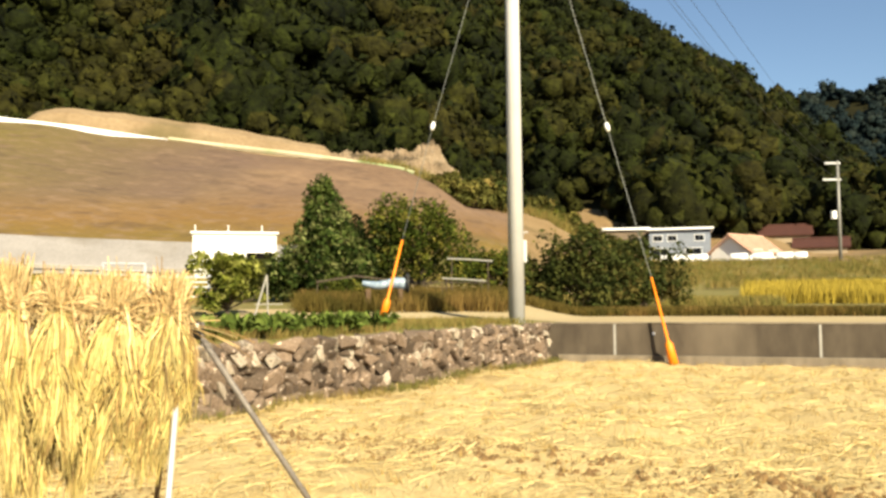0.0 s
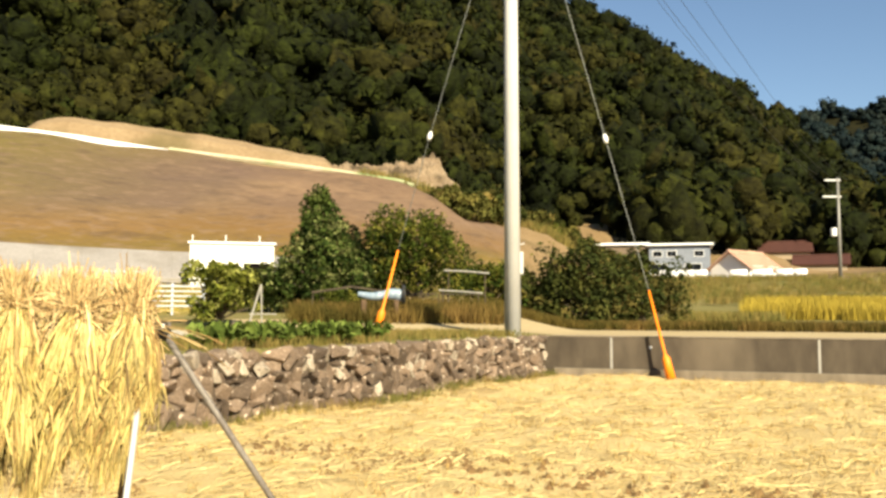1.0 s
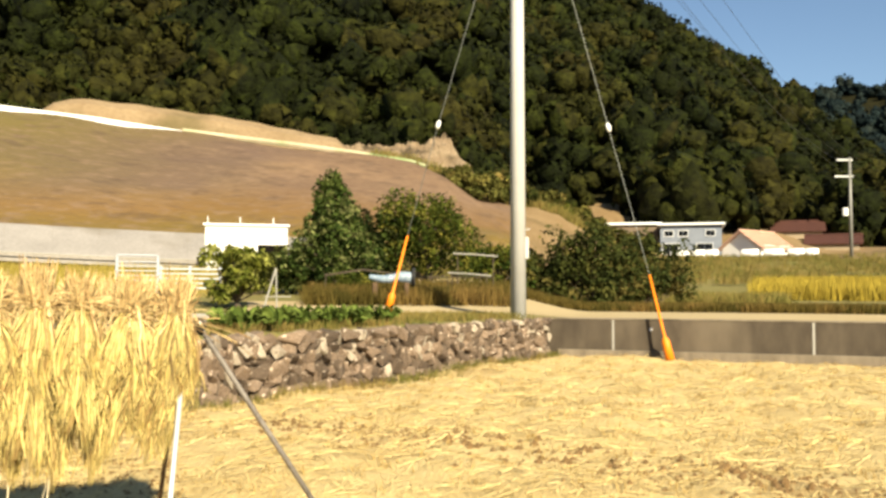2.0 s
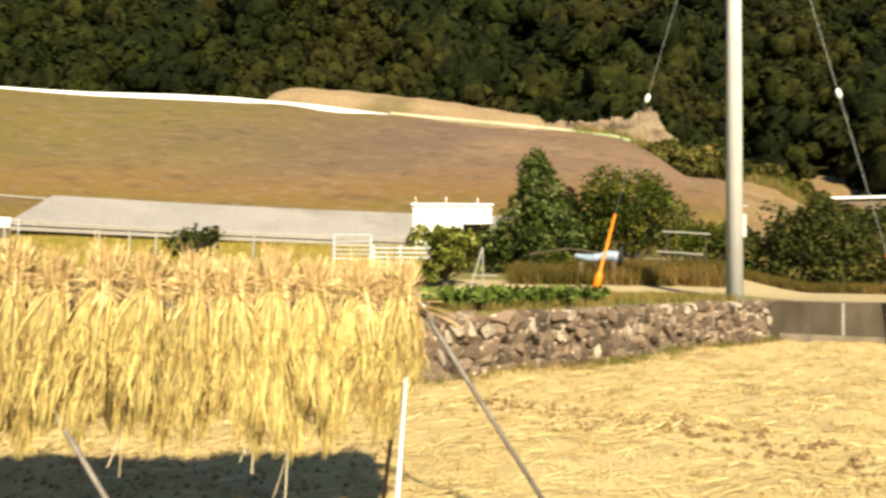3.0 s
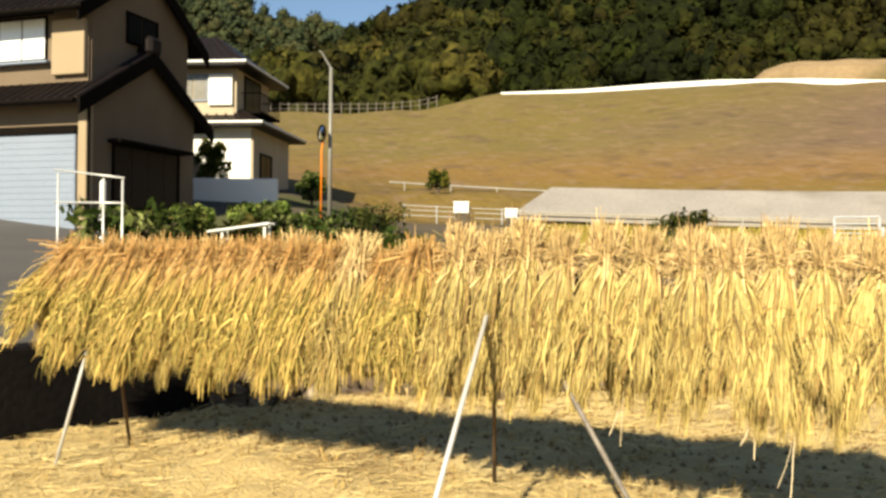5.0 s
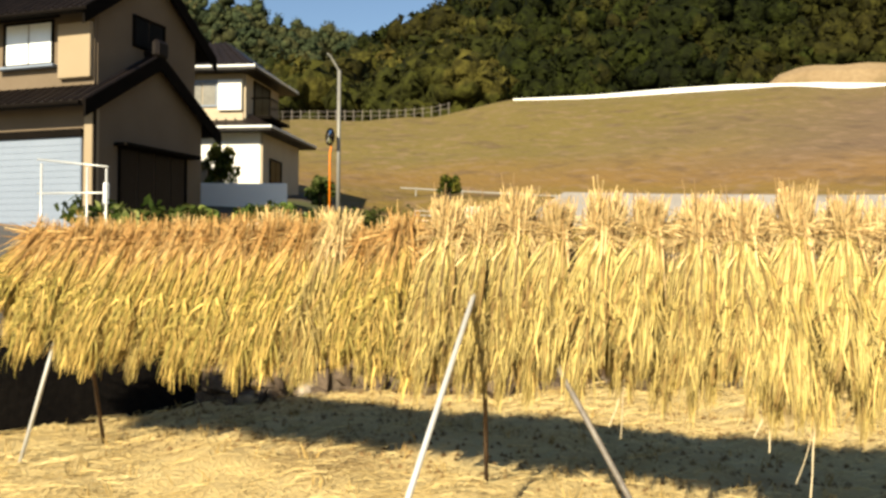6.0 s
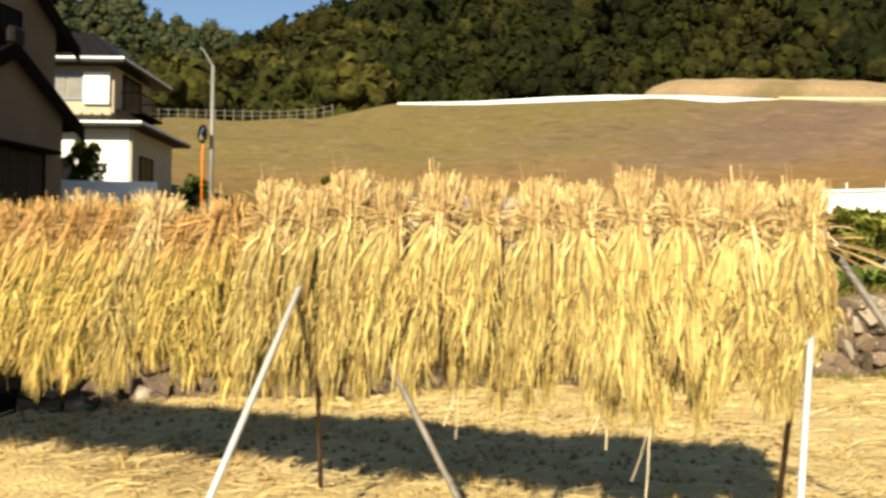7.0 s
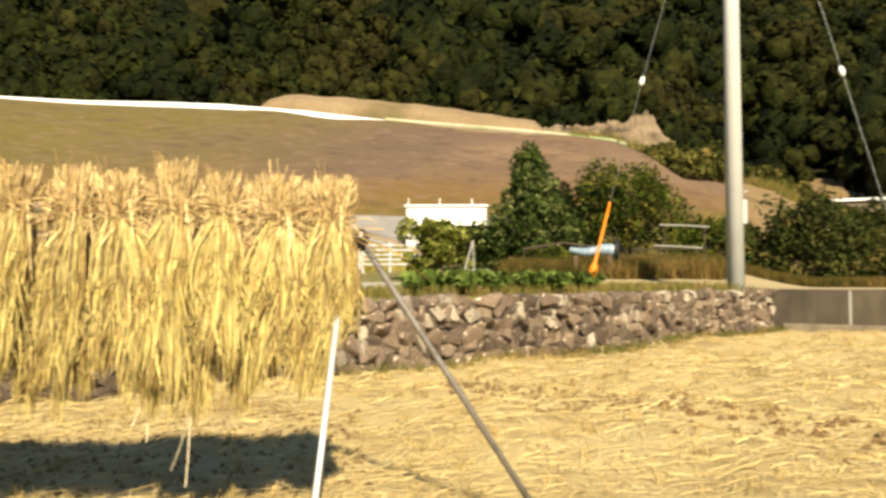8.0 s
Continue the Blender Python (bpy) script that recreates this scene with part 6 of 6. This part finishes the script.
# ---- straw on the field ----
def build_straw():
    rng = np.random.default_rng(61)
    n, thin = 90000, 22000
    r = np.concatenate([rng.uniform(0, 1, n) ** 1.25 * 16 + 2.2, np.sqrt(rng.uniform(0, 1, thin)) * 9.0])
    a = np.radians(np.concatenate([rng.uniform(-34, 78, n), rng.uniform(-180, 180, thin)]))
    n = n + thin
    x, y = -np.sin(a) * r, np.cos(a) * r
    bare = np.sin(x * 2.3 + 1.1 * np.sin(y * 1.9)) * np.sin(y * 3.1 + 0.9 * np.sin(x * 2.7)) > 0.45
    keep = (beyond(x, y) < -0.03) & ~(bare & (rng.random(n) < 0.75))
    x, y, r = x[keep], y[keep], r[keep]
    n = len(x)
    th = rng.normal(size=n) * 1.1 + 0.4
    length = rng.uniform(0.05, 0.22, n)
    t = np.linspace(-0.5, 0.5, 3)[None]
    px = x[:, None] + np.cos(th)[:, None] * length[:, None] * t
    py = y[:, None] + np.sin(th)[:, None] * length[:, None] * t
    tilt = rng.normal(size=n) * 0.10
    pz = field_z(px, py) + rng.uniform(0.002, 0.022, n)[:, None] + np.abs(tilt[:, None] * length[:, None]) * (t + 0.5) + 0.02 * (0.25 - t ** 2)
    wd = rng.uniform(0.0022, 0.0046, n) * np.clip(r / 5.0, 0.8, 1.8)
    me = numpy_mesh("loose_straw", *ribbons(np.stack([px, py, pz], -1), wd, rng, (0, 0, 1)), M_LITTER)
    tagged(new("loose_straw", me), "loose golden rice straw strewn over the field", "straw", kind="stuff")
    # cut stubble in rows
    u, w = np.meshgrid(np.arange(-30, 60) * 0.30, np.arange(0, 110) * 0.17, indexing="ij")
    c, s = math.cos(0.35), math.sin(0.35)
    x = (u * c - w * s).ravel() + rng.normal(size=u.size) * 0.075
    y = (u * s + w * c).ravel() + rng.normal(size=u.size) * 0.075
    keep = (beyond(x, y) < -0.08) & (np.abs(np.degrees(np.arctan2(-x, y)) - 20) < 60) & (np.hypot(x, y) > 2.2) & (rng.random(x.size) < 0.42)
    spots = np.stack([x[keep], y[keep], field_z(x[keep], y[keep]) - 0.01], 1)
    scatter_blades("rice_stubble", spots, 0.075, 0.006, 9, 0.9, M_STUBBLE, "cut rice stubble in rows", "stubble", 8)


build_straw()


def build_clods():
    """Turned-up dark earth where the harvester swung round, and clods that darken the rack's shadow."""
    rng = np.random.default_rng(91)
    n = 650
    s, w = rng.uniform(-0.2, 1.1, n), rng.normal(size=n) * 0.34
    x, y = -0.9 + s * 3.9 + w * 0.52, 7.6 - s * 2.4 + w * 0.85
    # second batch, added where the rack's shadow falls to make it darker
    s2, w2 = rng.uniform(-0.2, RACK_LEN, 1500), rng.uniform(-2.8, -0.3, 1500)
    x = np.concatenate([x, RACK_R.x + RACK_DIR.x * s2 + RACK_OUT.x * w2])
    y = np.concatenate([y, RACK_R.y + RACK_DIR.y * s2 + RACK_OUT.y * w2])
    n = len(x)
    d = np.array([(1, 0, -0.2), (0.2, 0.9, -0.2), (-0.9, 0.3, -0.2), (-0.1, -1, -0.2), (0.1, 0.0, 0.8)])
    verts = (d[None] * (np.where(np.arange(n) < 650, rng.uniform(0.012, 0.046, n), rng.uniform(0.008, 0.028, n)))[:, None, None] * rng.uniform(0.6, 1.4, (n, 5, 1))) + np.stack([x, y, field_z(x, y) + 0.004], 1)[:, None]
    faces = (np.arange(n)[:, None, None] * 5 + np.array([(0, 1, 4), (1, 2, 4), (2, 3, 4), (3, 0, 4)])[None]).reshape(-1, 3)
    tagged(new("earth_clods", numpy_mesh("earth_clods", verts.reshape(-1, 3), faces, M_CLOD_SHADE)), "dark clods of turned earth on the straw, more of them to darken the rack's shadow", "earth", kind="stuff")


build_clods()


# ---- stones of the wall ----
def build_stone_wall():
    m, length = wall_run(WALL_A, WALL_K)
    wall = tagged(new("stone_wall", Geo().box((0, 0.06, -0.2), (length + 0.30, 0.42, 0.70)).mesh("stone_wall", M_JOINT)), "dry-laid wall of rough brown field stones", "stone wall", kind="structure")
    wall.matrix_world = m
    rng = random.Random(71)
    shapes = []
    for k in range(13):
        bm = bmesh.new()
        for j in range(15):
            q = [rng.uniform(-0.5, 0.5) for _ in range(3)]
            q[j % 3] = math.copysign(0.5, q[j % 3])
            bm.verts.new(q)
        bmesh.ops.convex_hull(bm, input=list(bm.verts))
        bmesh.ops.delete(bm, geom=[v for v in bm.verts if not v.link_faces], context="VERTS")
        me = bpy.data.meshes.new("stone")
        bm.to_mesh(me)
        bm.free()
        me.materials.append(M_STONE if k < 10 else M_STONE_PALE)
        shapes.append(me)
    rows, hidden = 6, []
    for row in range(rows):
        z = 0.035 + row * 0.128
        x = rng.uniform(-0.1, 0.05)
        while x < length + 0.28:
            w = rng.choice((0.07, 0.09, 0.12, 0.16, 0.20, 0.26, 0.32)) * rng.uniform(0.85, 1.15)
            h = 0.145 * rng.uniform(0.75, 1.35) * (1.35 if w < 0.11 else 1.0)
            lift = rng.uniform(-0.04, 0.04) * (1 if 0 < row < rows - 1 else 0.4)
            if row == rows - 1:
                h = min(h, 0.15)
            m = pose(x + w / 2, 0.09 + rng.uniform(-0.05, 0.03), z + 0.03 + lift, rng.uniform(-15, 15), rng.uniform(-28, 28), rng.uniform(-15, 15)) @ Matrix.Diagonal((w * 1.16, 0.26, h * 1.18, 1))
            x += w * 0.98
            if x < 6.2:
                hidden.append((rng.choice(shapes[:10]), m))
                continue
            pale = w < 0.22 and rng.random() < (0.06, 0.06, 0.10, 0.18, 0.28, 0.24)[row]
            ob = new("stone", rng.choice(shapes[10:] if pale else shapes[:10]))
            ob.parent = wall
            ob.matrix_basis = m
    g = Geo()
    for me, m in hidden:
        g.add([m @ v.co for v in me.vertices], [tuple(p.vertices) for p in me.polygons])
    tagged(part("stonework", g, M_STONE, wall), kind="stuff")


build_stone_wall()
